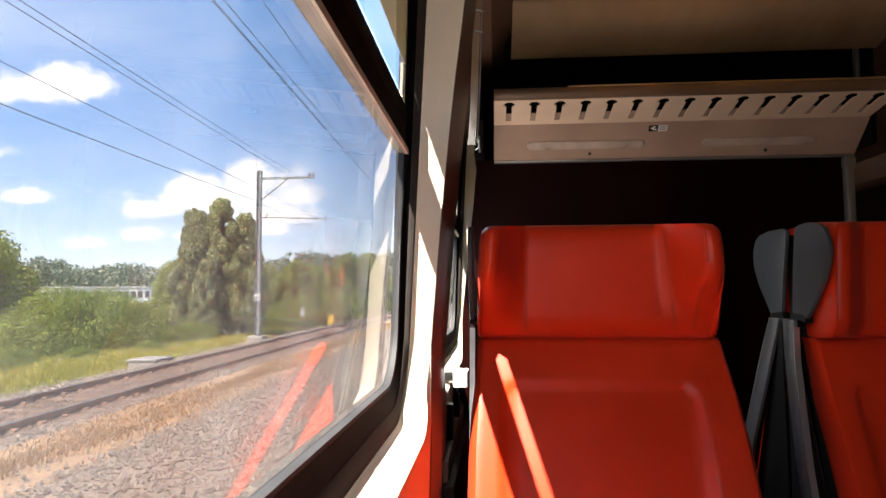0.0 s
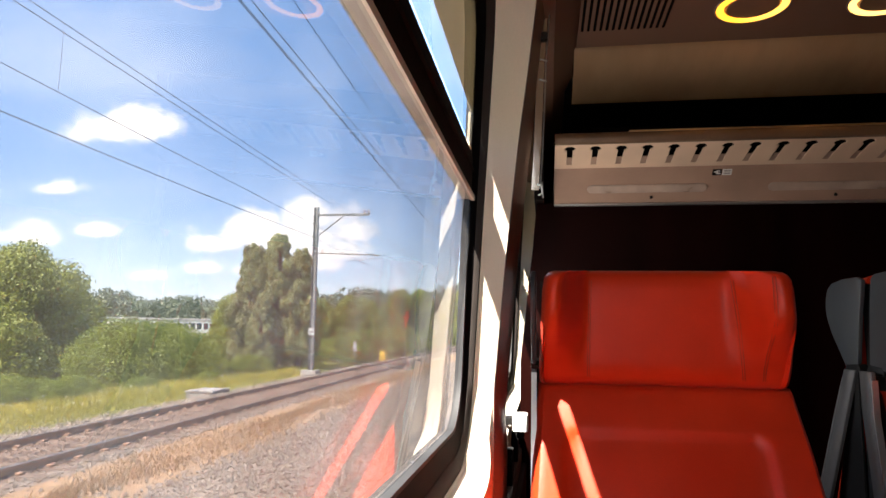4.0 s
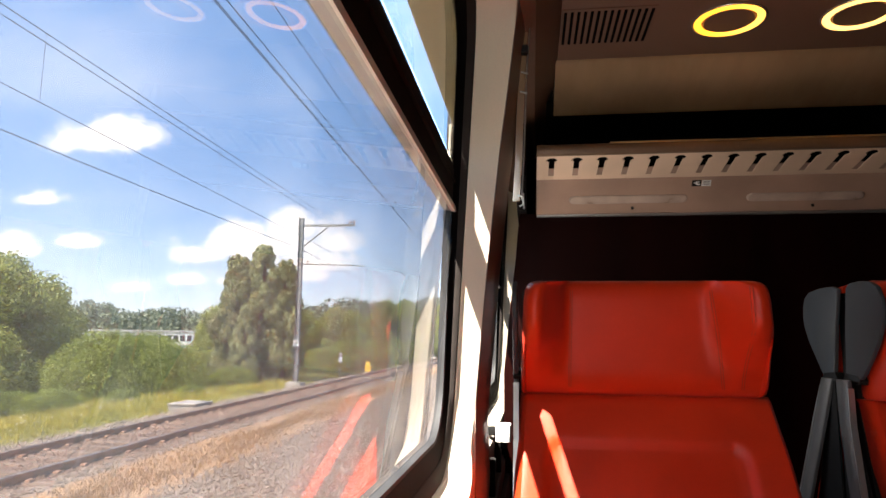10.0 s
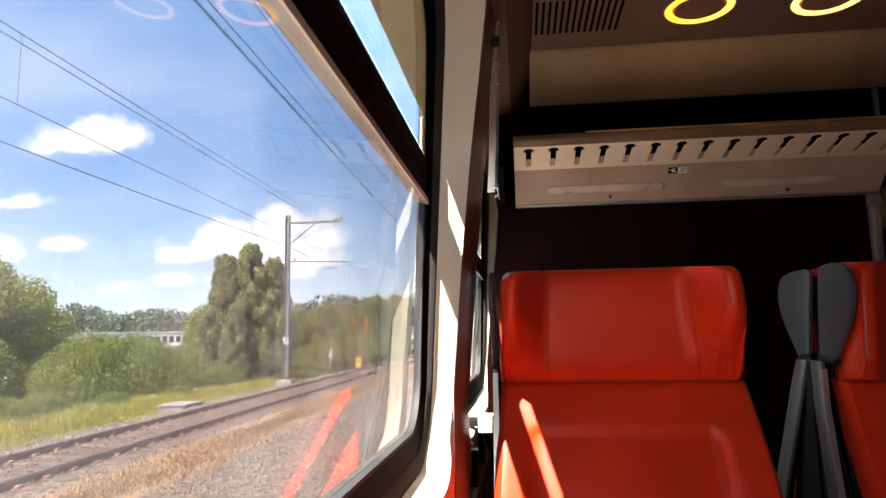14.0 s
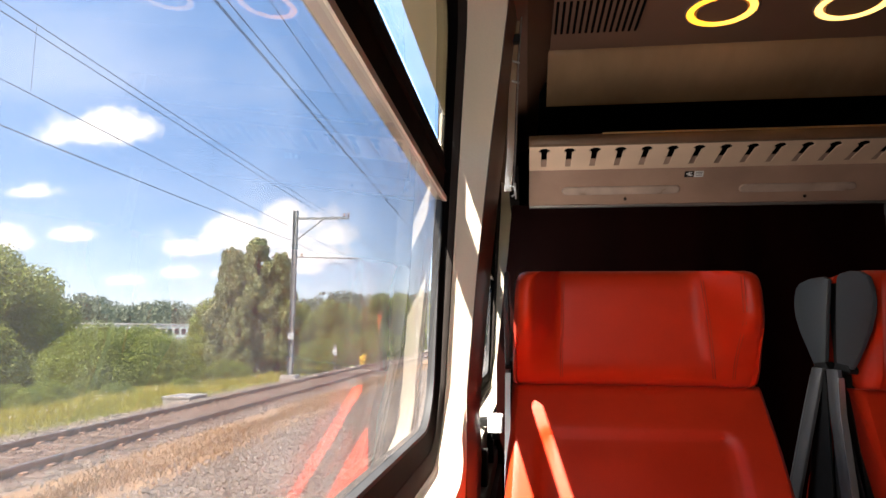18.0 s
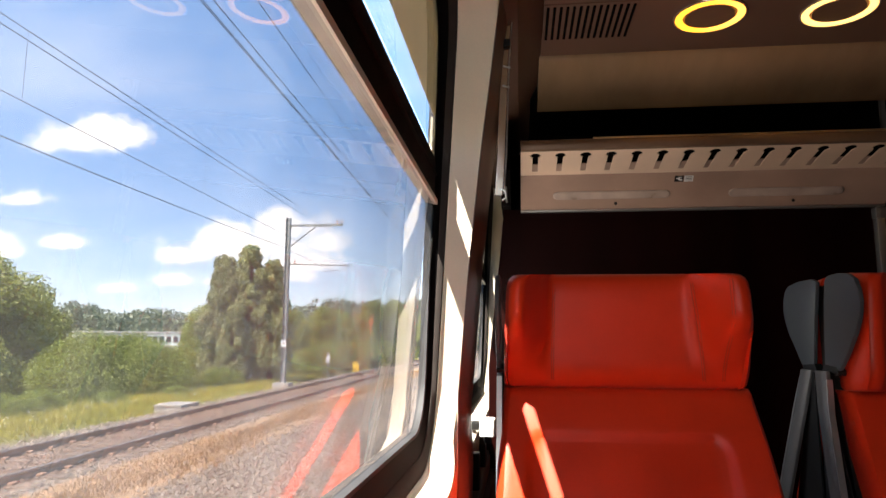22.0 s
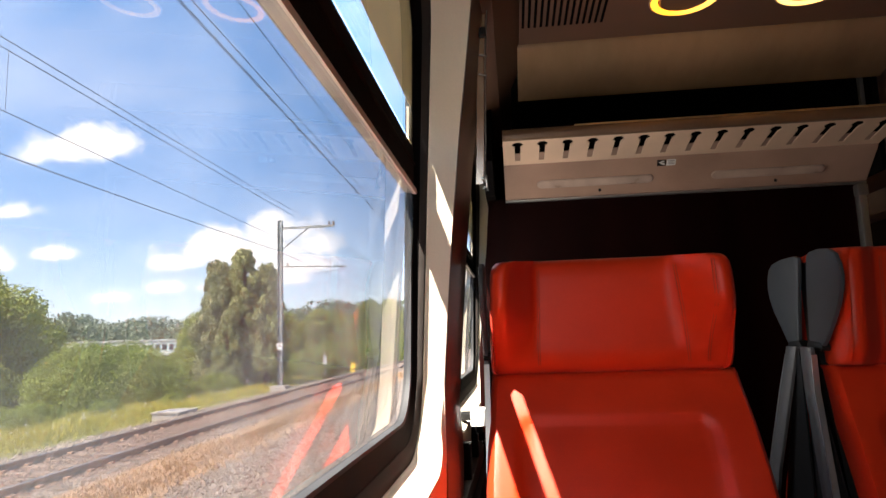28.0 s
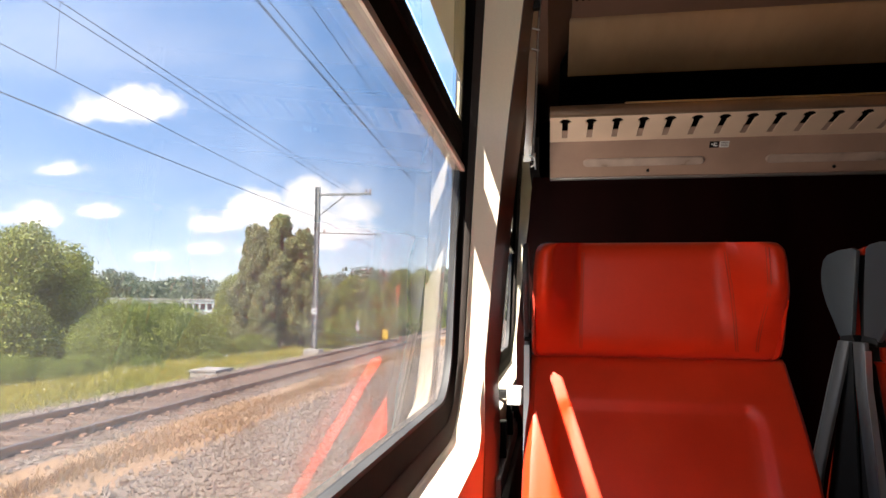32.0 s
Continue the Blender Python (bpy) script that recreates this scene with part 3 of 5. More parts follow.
                f = bm.faces.new([bm.verts.new(((pane_x(z) if off == 0 else glass_x(z)) + d, y, z)) for y, z in ((y0, z0), (y1, z0), (y1, z1), (y0, z1))])
                p = part(nm, mirrored(bm, side), M_PANE, w, smooth=False)
                p.visible_shadow = False

# ends of the saloon, unseen; the south one is dark to cut bounced light
for nm, y in (("wall_south", Y0 - 0.08), ("wall_north", Y1)):
    structure(nm, box((-0.19, y, FLOOR), (2 * MID + 0.19, y + 0.08, 2.1)), M_BROWN, "unseen dark brown end wall closing the saloon", "wall", smooth=False)

# ceiling: flat middle, side coves
bm = box((0.106, Y0, CEIL), (2 * MID - 0.106, 1.745, CEIL + 0.06))
box((0.106, 2.6, CEIL), (2 * MID - 0.106, Y1, CEIL + 0.06), bm=bm)
box((1.19, 1.745, CEIL), (2 * MID - 0.106, 2.6, CEIL + 0.06), bm=bm)
box((-0.12, Y0 - 0.08, CEIL + 0.06), (2 * MID + 0.12, Y1 + 0.08, CEIL + 0.12), bm=bm)
for side in (0, 1):
    prof = [(0.106, CEIL + 0.004), (0.098, CEIL - 0.012), (0.066, CEIL - 0.075), (0.040, 1.90), (wall_x(1.9) + 0.02, 1.875), (wall_x(1.9) - 0.01, 1.885), (0.02, 1.96), (0.08, CEIL + 0.05)]
    cove = mirrored(loops([[(x, y, z) for x, z in prof] for y in (Y0, Y1)], cap=True), side)
    me = bpy.data.meshes.new("tmp")
    cove.to_mesh(me)
    cove.free()
    bm.from_mesh(me)
    bpy.data.meshes.remove(me)
structure("ceiling", bm, M_CEIL, "brown-grey carriage ceiling panel with rounded side coves", "ceiling")

# ---------------------------------------------------------------- ceiling fittings
vent = thing("ceiling_vent", "narrow slotted air vent in the brown-grey ceiling", "vent")
vx0, vx1, vy0, vy1 = 0.110, 0.333, 1.45, 1.635
part("backing", box((vx0 - 0.004, vy0 - 0.004, CEIL - 0.003), (vx1 + 0.004, vy1 + 0.004, CEIL + 0.004)), M_CEIL, vent)
# each slot is a solid bar, the opening's shade painted as its colour
for k in range(14):
    x = vx0 + 0.006 + k * (vx1 - vx0 - 0.012) / 13
    part("slot", box((x - 0.0036, vy0 + 0.006, CEIL - 0.006), (x + 0.0036, vy1 - 0.004, CEIL - 0.0025), 0.001, seg=1), M_SHADE, vent)


def ring_lamp():
    t = thing("ring_lamp", "round ceiling lamp with a glowing warm yellow ring", "ceiling light", "ring lamps in the ceiling")
    n = 48
    def circ(r, z):
        return [(r * math.cos(2 * math.pi * k / n), r * math.sin(2 * math.pi * k / n), z) for k in range(n)]
    part("glowing_ring", loops([circ(0.083, 0.0), circ(0.081, -0.005), circ(0.0745, -0.007), circ(0.068, -0.005), circ(0.0655, 0.0)]), M_RING, t, "glowing warm yellow ring")
    part("bezel", loops([circ(0.0885, 0.0), circ(0.0875, -0.003), circ(0.0845, -0.003), circ(0.083, 0.0)]), M_ALU, t)
    bm = bmesh.new()
    bmesh.ops.create_cone(bm, cap_ends=True, segments=n, radius1=0.060, radius2=0.065, depth=0.006)
    part("cover", bm, M_CEIL, t, "brown-grey centre cover")
    return t


lamp = ring_lamp()
lamp.location = (0.526, 1.545, CEIL - 0.001)
for x, y in ((0.836, 1.545), (1.64, 1.545), (1.95, 1.545)):
    copy_thing(lamp, pose(x, y, CEIL - 0.001))

# ---------------------------------------------------------------- luggage rack and partition
RX0, RX1 = 0.045, 1.165
rack = thing("luggage_rack", "grey metal luggage rack with keyhole slots above the seats", "luggage rack")


def along(profile, x0=RX0, x1=RX1):
    """A bar across the carriage with this section in (y, z)."""
    return loops([[(x, y, z) for y, z in profile] for x in (x0, x1)], cap=True)


LIP, KNEE, FOOT = Vector((1.790, 1.7475)), Vector((1.955, 1.717)), Vector((2.050, 1.624))     # section of the rack's skin
part("front_rail", along(((1.789, 1.7465), (1.781, 1.750), (1.778, 1.759), (1.778, 1.770), (1.782, 1.778), (1.790, 1.781), (1.802, 1.780), (1.804, 1.764), (1.796, 1.7475))), M_LIP, rack, "dark bronze front rail")
part("edge_strip", along(((1.781, 1.7785), (1.780, 1.7815), (1.785, 1.7845), (1.806, 1.7840), (1.808, 1.7785)), RX0 + 0.21, RX1 - 0.02), M_BRASS, rack, "warm shining edge strip")


def skin(a, b, f, d=0.0):
    """Place (y, z) at the fraction f from a to b, d in front of the skin."""
    p = a + (b - a) * f
    n = Vector((-(a - b).y, -(b - a).x)).normalized()
    return p + n * d


bm = bmesh.new()


def quad(x0, f0, x1, f1, deep=0.003):
    a, b = skin(LIP, KNEE, f0), skin(LIP, KNEE, f1)
    vs = [(x0, *a), (x1, *a), (x1, *b), (x0, *b)]
    c, d = skin(LIP, KNEE, f0, -deep), skin(LIP, KNEE, f1, -deep)
    loops([vs, [(x0, *c), (x1, *c), (x1, *d), (x0, *d)]], cap=True, bm=bm)


# slotted skin: a wide head and a narrow foot to each slot, cut right through
f_foot = 0.84
SLOT = ((0.09, 0.12, 0.0085), (0.12, 0.16, 0.0135), (0.16, 0.225, 0.0165), (0.225, 0.26, 0.0125), (0.26, f_foot, 0.0085))
quad(RX0, 0.0, RX1, SLOT[0][0])
quad(RX0, f_foot, RX1, 1.0)
slots = [0.089 + k * 0.0735 for k in range(15) if 0.089 + k * 0.0735 < RX1 - 0.03]
for f0, f1, half in SLOT:
    done = RX0
    for c in slots:
        quad(done, f0, c - half, f1)
        done = c + half
    quad(done, f0, RX1, f1)
part("slotted_panel", bm, M_RACK, rack, "grey panel with a row of keyhole slots", smooth=False)
for c in slots:
    # the foot of each slot is a shallow groove, its shade put into the colour
    pa, pb = skin(LIP, KNEE, 0.58, -0.0035), skin(LIP, KNEE, f_foot, -0.0012)
    pc, pd = skin(LIP, KNEE, 0.58, -0.006), skin(LIP, KNEE, f_foot, -0.006)
    part("slot_foot", loops([[(c - 0.0086, *pa), (c + 0.0086, *pa), (c + 0.0086, *pb), (c - 0.0086, *pb)], [(c - 0.0086, *pc), (c + 0.0086, *pc), (c + 0.0086, *pd), (c - 0.0086, *pd)]], cap=True), M_RACK_SHADE, rack, smooth=False)
# the dark behind the keyhole slots is painted on this sheet
part("shelf_shade", along(((1.815, 1.764), (1.822, 1.772), (1.98, 1.740), (2.35, 1.742), (2.35, 1.73), (1.975, 1.73)), RX0 + 0.004, RX1 - 0.004), M_SHADE, rack, "near-black sheet that carries the shade inside the rack")
a, b = skin(KNEE, FOOT, 0), skin(KNEE, FOOT, 1)
part("lower_panel", along(((a.x - 0.001, a.y + 0.001), (a.x + 0.004, a.y - 0.008), (b.x - 0.006, b.y + 0.004), (b.x, b.y), (b.x + 0.012, b.y), (b.x + 0.012, b.y + 0.012), (a.x + 0.014, a.y + 0.008))), M_RACK_SHADE, rack, "sloping underside, shade put into its brown-grey")
part("bottom_edge", along(((b.x - 0.004, b.y - 0.001), (b.x - 0.004, b.y - 0.007), (b.x + 0.014, b.y - 0.007), (b.x + 0.014, b.y - 0.001))), M_ALU, rack)
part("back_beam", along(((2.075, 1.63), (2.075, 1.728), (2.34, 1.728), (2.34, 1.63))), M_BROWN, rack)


def on_panel(x, f, d):
    p = skin(KNEE + Vector((0.004, -0.008)), FOOT + Vector((-0.006, 0.004)), f, d)
    return (x, p.x, p.y)


for lx0, lx1 in ((0.148, 0.513), (0.69, 1.03)):
    def pill(grow, d):
        r = []
        cx, w, f0, f1 = (lx0 + lx1) / 2, (lx1 - lx0) / 2 + grow, 0.45 - grow / 0.13, 0.70 + grow / 0.13
        rr = (f1 - f0) / 2 * 0.133
        for sx, a0 in ((1, -90), (-1, 90)):
            for k in range(11):
                t = radians(a0 + 18 * k)
                r.append(on_panel(cx + sx * (w - rr) + rr * math.cos(t), (f0 + f1) / 2 + math.sin(t) * (f1 - f0) / 2, d))
        return r
    bm = loops([pill(0.0, -0.002), pill(0.0, 0.003), pill(-0.002, 0.0045), pill(-0.0045, 0.005)])
    bm.faces.new([v for v in bm.verts][-22:])
    rl = thing("reading_lamp", "long frosted reading lamp set in the underside of the rack, unlit", "lamp", "reading lamps under the rack")
    part("lens", bm, M_LENS, rl)
    part("switch", tube([on_panel(lx0 + 0.20, 0.86, -0.001), on_panel(lx0 + 0.20, 0.86, 0.005)], 0.0045), M_BLACK, rl)

sign = thing("seat_sign", "small black and white pictogram sticker on the rack", "sign")


def sticker(x0, x1, f0, f1, d, m, nm):
    vs = [on_panel(x0, f0, d), on_panel(x1, f0, d), on_panel(x1, f1, d), on_panel(x0, f1, d)]
    lo = [on_panel(x0, f0, d - 0.0012), on_panel(x1, f0, d - 0.0012), on_panel(x1, f1, d - 0.0012), on_panel(x0, f1, d - 0.0012)]
    part(nm, loops([vs, lo], cap=True), m, sign, smooth=False)


sticker(0.520, 0.547, 0.02, 0.20, 0.0013, M_BLACK, "black_field")
sticker(0.549, 0.576, 0.02, 0.20, 0.0013, M_WHITE, "white_field")
for x0, x1, f0, f1 in ((0.531, 0.536, 0.05, 0.15), (0.536, 0.543, 0.12, 0.16), (0.525, 0.531, 0.08, 0.11), (0.537, 0.541, 0.05, 0.08)):
    sticker(x0, x1, f0, f1, 0.0024, M_WHITE, "pictogram")
for k in range(3):
    sticker(0.553, 0.572, 0.05 + k * 0.045, 0.062 + k * 0.045, 0.0022, M_STRUT, "small_bar")

# satin cove between flat ceiling and rack opening
cprof = [(1.745, CEIL - 0.003), (1.748, CEIL - 0.010), (1.760, CEIL - 0.022), (1.775, CEIL - 0.034), (1.795, CEIL - 0.046), (1.820, CEIL - 0.057), (1.850, CEIL - 0.067), (1.880, CEIL - 0.076), (1.915, CEIL - 0.085), (1.945, CEIL - 0.094), (1.953, CEIL - 0.095),
         (1.955, CEIL - 0.090), (1.955, CEIL - 0.06), (1.90, CEIL - 0.01), (1.836, CEIL + 0.03), (1.745, CEIL + 0.03)]
structure("trim_cove", loops([[(x, y, z) for y, z in cprof] for x in (0.100, 1.19)], cap=True), M_COVE, "curved glossy beige-brown cove panel over the luggage rack", "trim")
# the luggage space is in shade; these panels carry it as near-black
structure("trim_rack_back", box((-0.02, 2.36, 1.63), (1.18, 2.40, CEIL + 0.06)), M_SHADE, "back of the luggage space, its shade put into near-black", "trim", smooth=False)
structure("trim_rack_top", box((0.02, 1.956, CEIL - 0.05), (1.18, 2.60, CEIL + 0.055)), M_SHADE, "top of the luggage space, its shade put into near-black", "trim", smooth=False)
structure("trim_rack_side", plate([(0.012, 1.82, 1.70), (0.012, 1.86, 1.80), (0.012, 1.95, 1.94), (0.012, 2.36, 1.95), (0.012, 2.36, 1.63), (0.012, 2.0, 1.63)], (-0.03, 0, 0)), M_SHADE, "end of the luggage space, its shade put into near-black", "trim", smooth=False)

# added panel: keeps light from behind out of the luggage space
structure("trim_rack_end", box((1.170, 1.96, 1.64), (1.186, 2.36, CEIL - 0.05)), M_SHADE, "added near-black panel closing the far end of the luggage space", "trim", smooth=False)

# dark partition behind the seats, its window edge follows the wall
edge = [(-0.064, 1.112), (-0.055, 1.202), (-0.036, 1.386), (-0.025, 1.479), (-0.017, 1.574), (-0.010, 1.63)]
PY = 2.066
# the lower right part is added to keep the gap between the seats dark
outl = [(x, PY, z) for x, z in edge] + [(1.135, PY, 1.63), (1.135, PY, 0.62), (0.672, PY, 0.62), (0.672, PY, FLOOR), (-0.066, PY, FLOOR)]
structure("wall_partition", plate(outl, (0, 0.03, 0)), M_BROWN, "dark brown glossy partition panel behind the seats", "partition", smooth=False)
post = thing("rack_post", "slim aluminium post at the end of the rack and partition", "post")
part("shaft", box((1.137, PY - 0.022, FLOOR), (1.162, PY + 0.012, 1.617), 0.006), M_ALU, post)
part("glass_clamp", box((1.133, PY - 0.026, 1.58), (1.166, PY + 0.016, 1.614), 0.004), M_ALU, post)
# upper length in darker grey: its dimness is put into the colour
part("upper_post", box((1.150, 1.99, 1.785), (1.163, 2.008, 1.968), 0.003), M_STRUT, post)

# cable with clips beside the pillar, latch box on the sill
cable = thing("blind_cable", "thin steel blind cable with a black clip along the pillar", "cable")
cpts = [(0.034, 1.285, 1.985), (0.026, 1.285, 1.88), (0.020, 1.288, 1.80), (0.016, 1.30, 1.70), (0.012, 1.31, 1.60), (0.006, 1.315, 1.515)]
part("cord", tube(cpts, 0.0016, 6), M_ALU, cable)
part("guide_strip", loops([[(p[0] - 0.020, p[1] + 0.012, p[2]), (p[0] - 0.004, p[1] + 0.012, p[2]), (p[0] - 0.004, p[1] + 0.016, p[2]), (p[0] - 0.020, p[1] + 0.016, p[2])] for p in cpts], cap=True), M_COVE, cable)
part("clip", box((0.006, 1.272, 1.835), (0.023, 1.290, 1.853), 0.002), M_BLACK, cable, "small black plastic clip")
for z, x in ((1.79, 0.017), (1.745, 0.015), (1.90, 0.024), (1.93, 0.027)):
    part("bead", tube([(x - 0.010, 1.286, z + 0.006), (x + 0.006, 1.284, z)], 0.0022, 6), M_ALU, cable)
part("end_hook", tube([(0.0, 1.312, 1.525), (0.010, 1.312, 1.52), (0.010, 1.312, 1.505), (0.002, 1.312, 1.50)], 0.0022, 6), M_ALU, cable)
part("end_hook", tube([(0.010, 1.312, 1.53), (0.012, 1.312, 1.495)], 0.002, 6), M_ALU, cable)

# ---------------------------------------------------------------- seats
SEAT_W = 0.505
AXIS = 1.4475                      # plane between seats that stand back to back


def smooth_curve(pairs, n, passes=2):
    xs = np.linspace(pairs[0][0], pairs[-1][0], n)
    ys = np.interp(xs, [p[0] for p in pairs], [p[1] for p in pairs])
    for _ in range(passes):
        ys[1:-1] = 0.25 * ys[:-2] + 0.5 * ys[1:-1] + 0.25 * ys[2:]
    return xs, ys


# window-side wing: steep inner face, shaped so that a band of shade falls there
WING = ((0.0, 1.262), (0.004, 1.234), (0.011, 1.212), (0.022, 1.203), (0.032, 1.204), (0.038, 1.211), (0.046, 1.232), (0.086, 1.334), (0.093, 1.348), (0.100, 1.353), (0.125, 1.352))
WING_SOFT = ((0.0, 1.278), (0.004, 1.256), (0.014, 1.241), (0.030, 1.236), (0.045, 1.242), (0.058, 1.264), (0.075, 1.303), (0.095, 1.338), (0.112, 1.350), (0.125, 1.352))    # the wing away from the window is flatter
WING_FADE = ((1.095, 0.0), (1.12, 0.05), (1.14, 0.14), (1.16, 0.27), (1.18, 0.44), (1.20, 0.66), (1.225, 0.90), (1.25, 1.0), (1.34, 1.0))    # the wings rise out of the headrest's foot
HEAD = WING + ((SEAT_W / 2, 1.352),) + tuple((SEAT_W - x, y) for x, y in reversed(WING_SOFT))


def back_y(x, z):
    """Front of the backrest: reclined, with raised bolsters round a sunken pad."""
    base = 1.372 - (1.09 - z) * 0.45 - 0.02 * math.sin(min(1, max(0, (1.09 - z) / 0.5)) * math.pi)
    u = x - SEAT_W / 2
    half = 0.195
    d = max(abs(u) - half, (z - 1.0)) if z > 0.967 or abs(u) > half - 0.03 else -0.03
    if abs(u) > half - 0.03 and z > 0.97:
        du, dz = abs(u) - (half - 0.03), z - 0.97
        d = math.hypot(max(du, 0), max(dz, 0)) - 0.03
    step_in = 0.5 + 0.5 * math.tanh(d / 0.0085)
    groove = math.exp(-(d / 0.005) ** 2) * 0.0036
    side = max(0.0, abs(u) - 0.17)
    return base + 0.011 * (1 - step_in) + groove - 0.10 * side * min(1, max(0.2, (1.09 - z) / 0.12))


def half_w(z):
    return spline(((0.40, 0.278), (0.89, 0.267), (1.0, 0.260), (1.097, 0.252)), z)


def seat(open_side=-1, slim=False):
    s = thing("train_seat", "red leather train seat with winged headrest and grey side shells", "seat", "red leather seats of the bay")
    # headrest
    xs, ys = smooth_curve(HEAD, 170, 3)
    rows = []
    for z, back_in, dx in ((1.0985, 0.030, 0.010), (1.1005, 0.014, 0.004), (1.107, 0.004, 0.0), (1.118, 0, 0), (1.13, 0, 0), (1.145, 0, 0), (1.16, 0, 0), (1.175, 0, 0), (1.19, 0, 0), (1.205, 0, 0), (1.22, 0, 0), (1.235, 0, 0), (1.25, 0, 0), (1.27, 0, 0), (1.30, 0.001, 0),
                           (1.322, 0.004, 0.002), (1.332, 0.010, 0.006), (1.338, 0.020, 0.012), (1.3405, 0.036, 0.022)):
        k = spline(((1.09, 0.988), (1.16, 0.988), (1.34, 0.955)), z)
        hw = SEAT_W / 2
        wing = spline(WING_FADE, z) if not slim else 0.42
        f = [(hw + (x - hw) * (k - dx / hw), min(1.352 + (y - 1.352) * (wing if 0.008 < x < SEAT_W - 0.008 else 0.25 + 0.75 * wing) + back_in * (1 if y > 1.30 else 0.8) + spline(((1.095, 0.020), (1.112, 0.012), (1.135, 0.0)), z), 1.395), z) for x, y in zip(xs, ys)]
        b = [(hw + (hw - 0.004) * (k - dx / hw) * c, 1.408 - back_in * 0.4, z) for c in (1.0, 0.95, 0.5, 0.0, -0.5, -0.95, -1.0)]
        rows.append([(x, y, 1.197 + (z2 - 1.197) * (y + 0.11) / 1.46) for x, y, z2 in f + b])
    hr = part("headrest", loops(rows, cap=True), M_LEATHER, s, "red leather headrest with side wings")
    for xa, xb in ((0.106, 0.108), (SEAT_W - 0.100, SEAT_W - 0.103), (SEAT_W - 0.046, SEAT_W - 0.047)):
        for off in (-0.0022, 0.0022):
            pts = []
            for i in range(10):
                z = 1.115 + 0.205 * i / 9
                k = spline(((1.09, 0.988), (1.16, 0.988), (1.34, 0.955)), z)
                x0 = xb + (xa - xb) * i / 9 + off + (0.018 * (1 - i / 9) if 0.39 < xa < 0.43 else 0) - (0.004 * (1 - i / 9) if 0.09 < xa < 0.12 else 0)
                wing = spline(WING_FADE, z) if not slim else 0.42
                y = 1.352 + (float(np.interp(x0, xs, ys)) - 1.352) * wing - 0.0004
                pts.append((SEAT_W / 2 + (x0 - SEAT_W / 2) * k, y, z))
            part("stitching", tube(pts, 0.0007, 5), M_THREAD, hr)
    # backrest
    nx, nz = 72, 60
    rows = []
    for j in range(nz + 1):
        z = 0.50 + (1.0965 - 0.50) * j / nz
        hw = half_w(z)
        endz = max(0.0, (z - 1.085) / 0.0115) ** 2 * 0.010
        r = []
        for i in range(nx + 1):
            c = -1 + 2 * i / nx
            x = SEAT_W / 2 - open_side * 0.011 + (hw + 0.011) * c
            if slim:
                x = max(x, 0.003) if open_side < 0 else min(x, SEAT_W - 0.003)
            roll = max(0.0, (abs(c) - 0.93) / 0.07) ** 2.2 * 0.035
            r.append((x, back_y(x, z) + roll + endz, z))
        yb = back_y(SEAT_W / 2, z) + 0.075
        if slim:
            hw = min(hw, 0.249)
        r += [(SEAT_W / 2 + 0.011 * (1 - open_side) + hw * 0.99, yb, z), (SEAT_W / 2, yb + 0.01, z), (SEAT_W / 2 - 0.011 * (1 + open_side) - hw * 0.99, yb, z)]
        rows.append(r)
    part("backrest", loops(rows, cap=True), M_LEATHER, s, "red leather backrest with sunken centre pad")
    # cushion
    rows = []
    for y, t, b in ((0.80, 0.50, 0.47), (0.815, 0.535, 0.44), (0.86, 0.553, 0.43), (1.05, 0.545, 0.43), (1.16, 0.535, 0.43), (1.20, 0.525, 0.43)):
        up = [(SEAT_W / 2 + 0.262 * c, y, t - max(0, (abs(c) - 0.85) / 0.15) ** 2 * 0.03 + 0.012 * abs(c)) for c in np.linspace(-1, 1, 25)]
        rows.append(up + [(SEAT_W / 2 + 0.258, y, b), (SEAT_W / 2 - 0.258, y, b)])
    part("seat_cushion", loops(rows, cap=True), M_LEATHER, s)
    part("seat_base", box((0.06, 0.88, FLOOR), (SEAT_W - 0.06, 1.22, 0.43), 0.02), M_SHELL, s, "grey metal seat base")
    # side shells and struts
    shell = ((1.258, 1.275), (1.262, 1.300), (1.275, 1.322), (1.300, 1.334), (1.345, 1.3395), (1.385, 1.3385), (1.402, 1.331), (1.409, 1.300), (1.417, 1.25), (1.424, 1.19),
             (1.428, 1.152), (1.423, 1.139), (1.385, 1.135), (1.366, 1.138), (1.350, 1.149), (1.318, 1.180), (1.285, 1.216), (1.264, 1.250))
    if open_side > 0:        # the shell that faces the other way leans over the seam
        shell = tuple((y + spline(((1.135, -0.021), (1.25, 0.015), (1.338, 0.053)), z) * min(1.0, max(0.0, (y - 1.33) / 0.07)), z) for y, z in shell)
    for x0, d, f in ((-0.014, 0.010, -1), (SEAT_W + 0.004, 0.010, 1)):
        shown = f == open_side
        if shown:
            sh = part("side_shell", plate([(x0, y, z) for y, z in shell], (d, 0, 0), 0.004), M_SHELL, s, "blue-grey headrest side shell")
            part("seam_cap", plate([(x0 - 0.001, 1.374, 1.146), (x0 - 0.001, 1.430, 1.150), (x0 - 0.001, 1.440, 1.138), (x0 - 0.001, 1.440, 1.128), (x0 - 0.001, 1.37, 1.128), (x0 - 0.001, 1.366, 1.136)], (0.018, 0, 0), 0.002), M_BLACK, sh)
        else:
            x0 += -f * 0.045
        xa, xb = x0 + 0.005 + (f * 0.018 if slim else 0), x0 + 0.005 + (f * 0.049 if slim else 0)
        rows = []
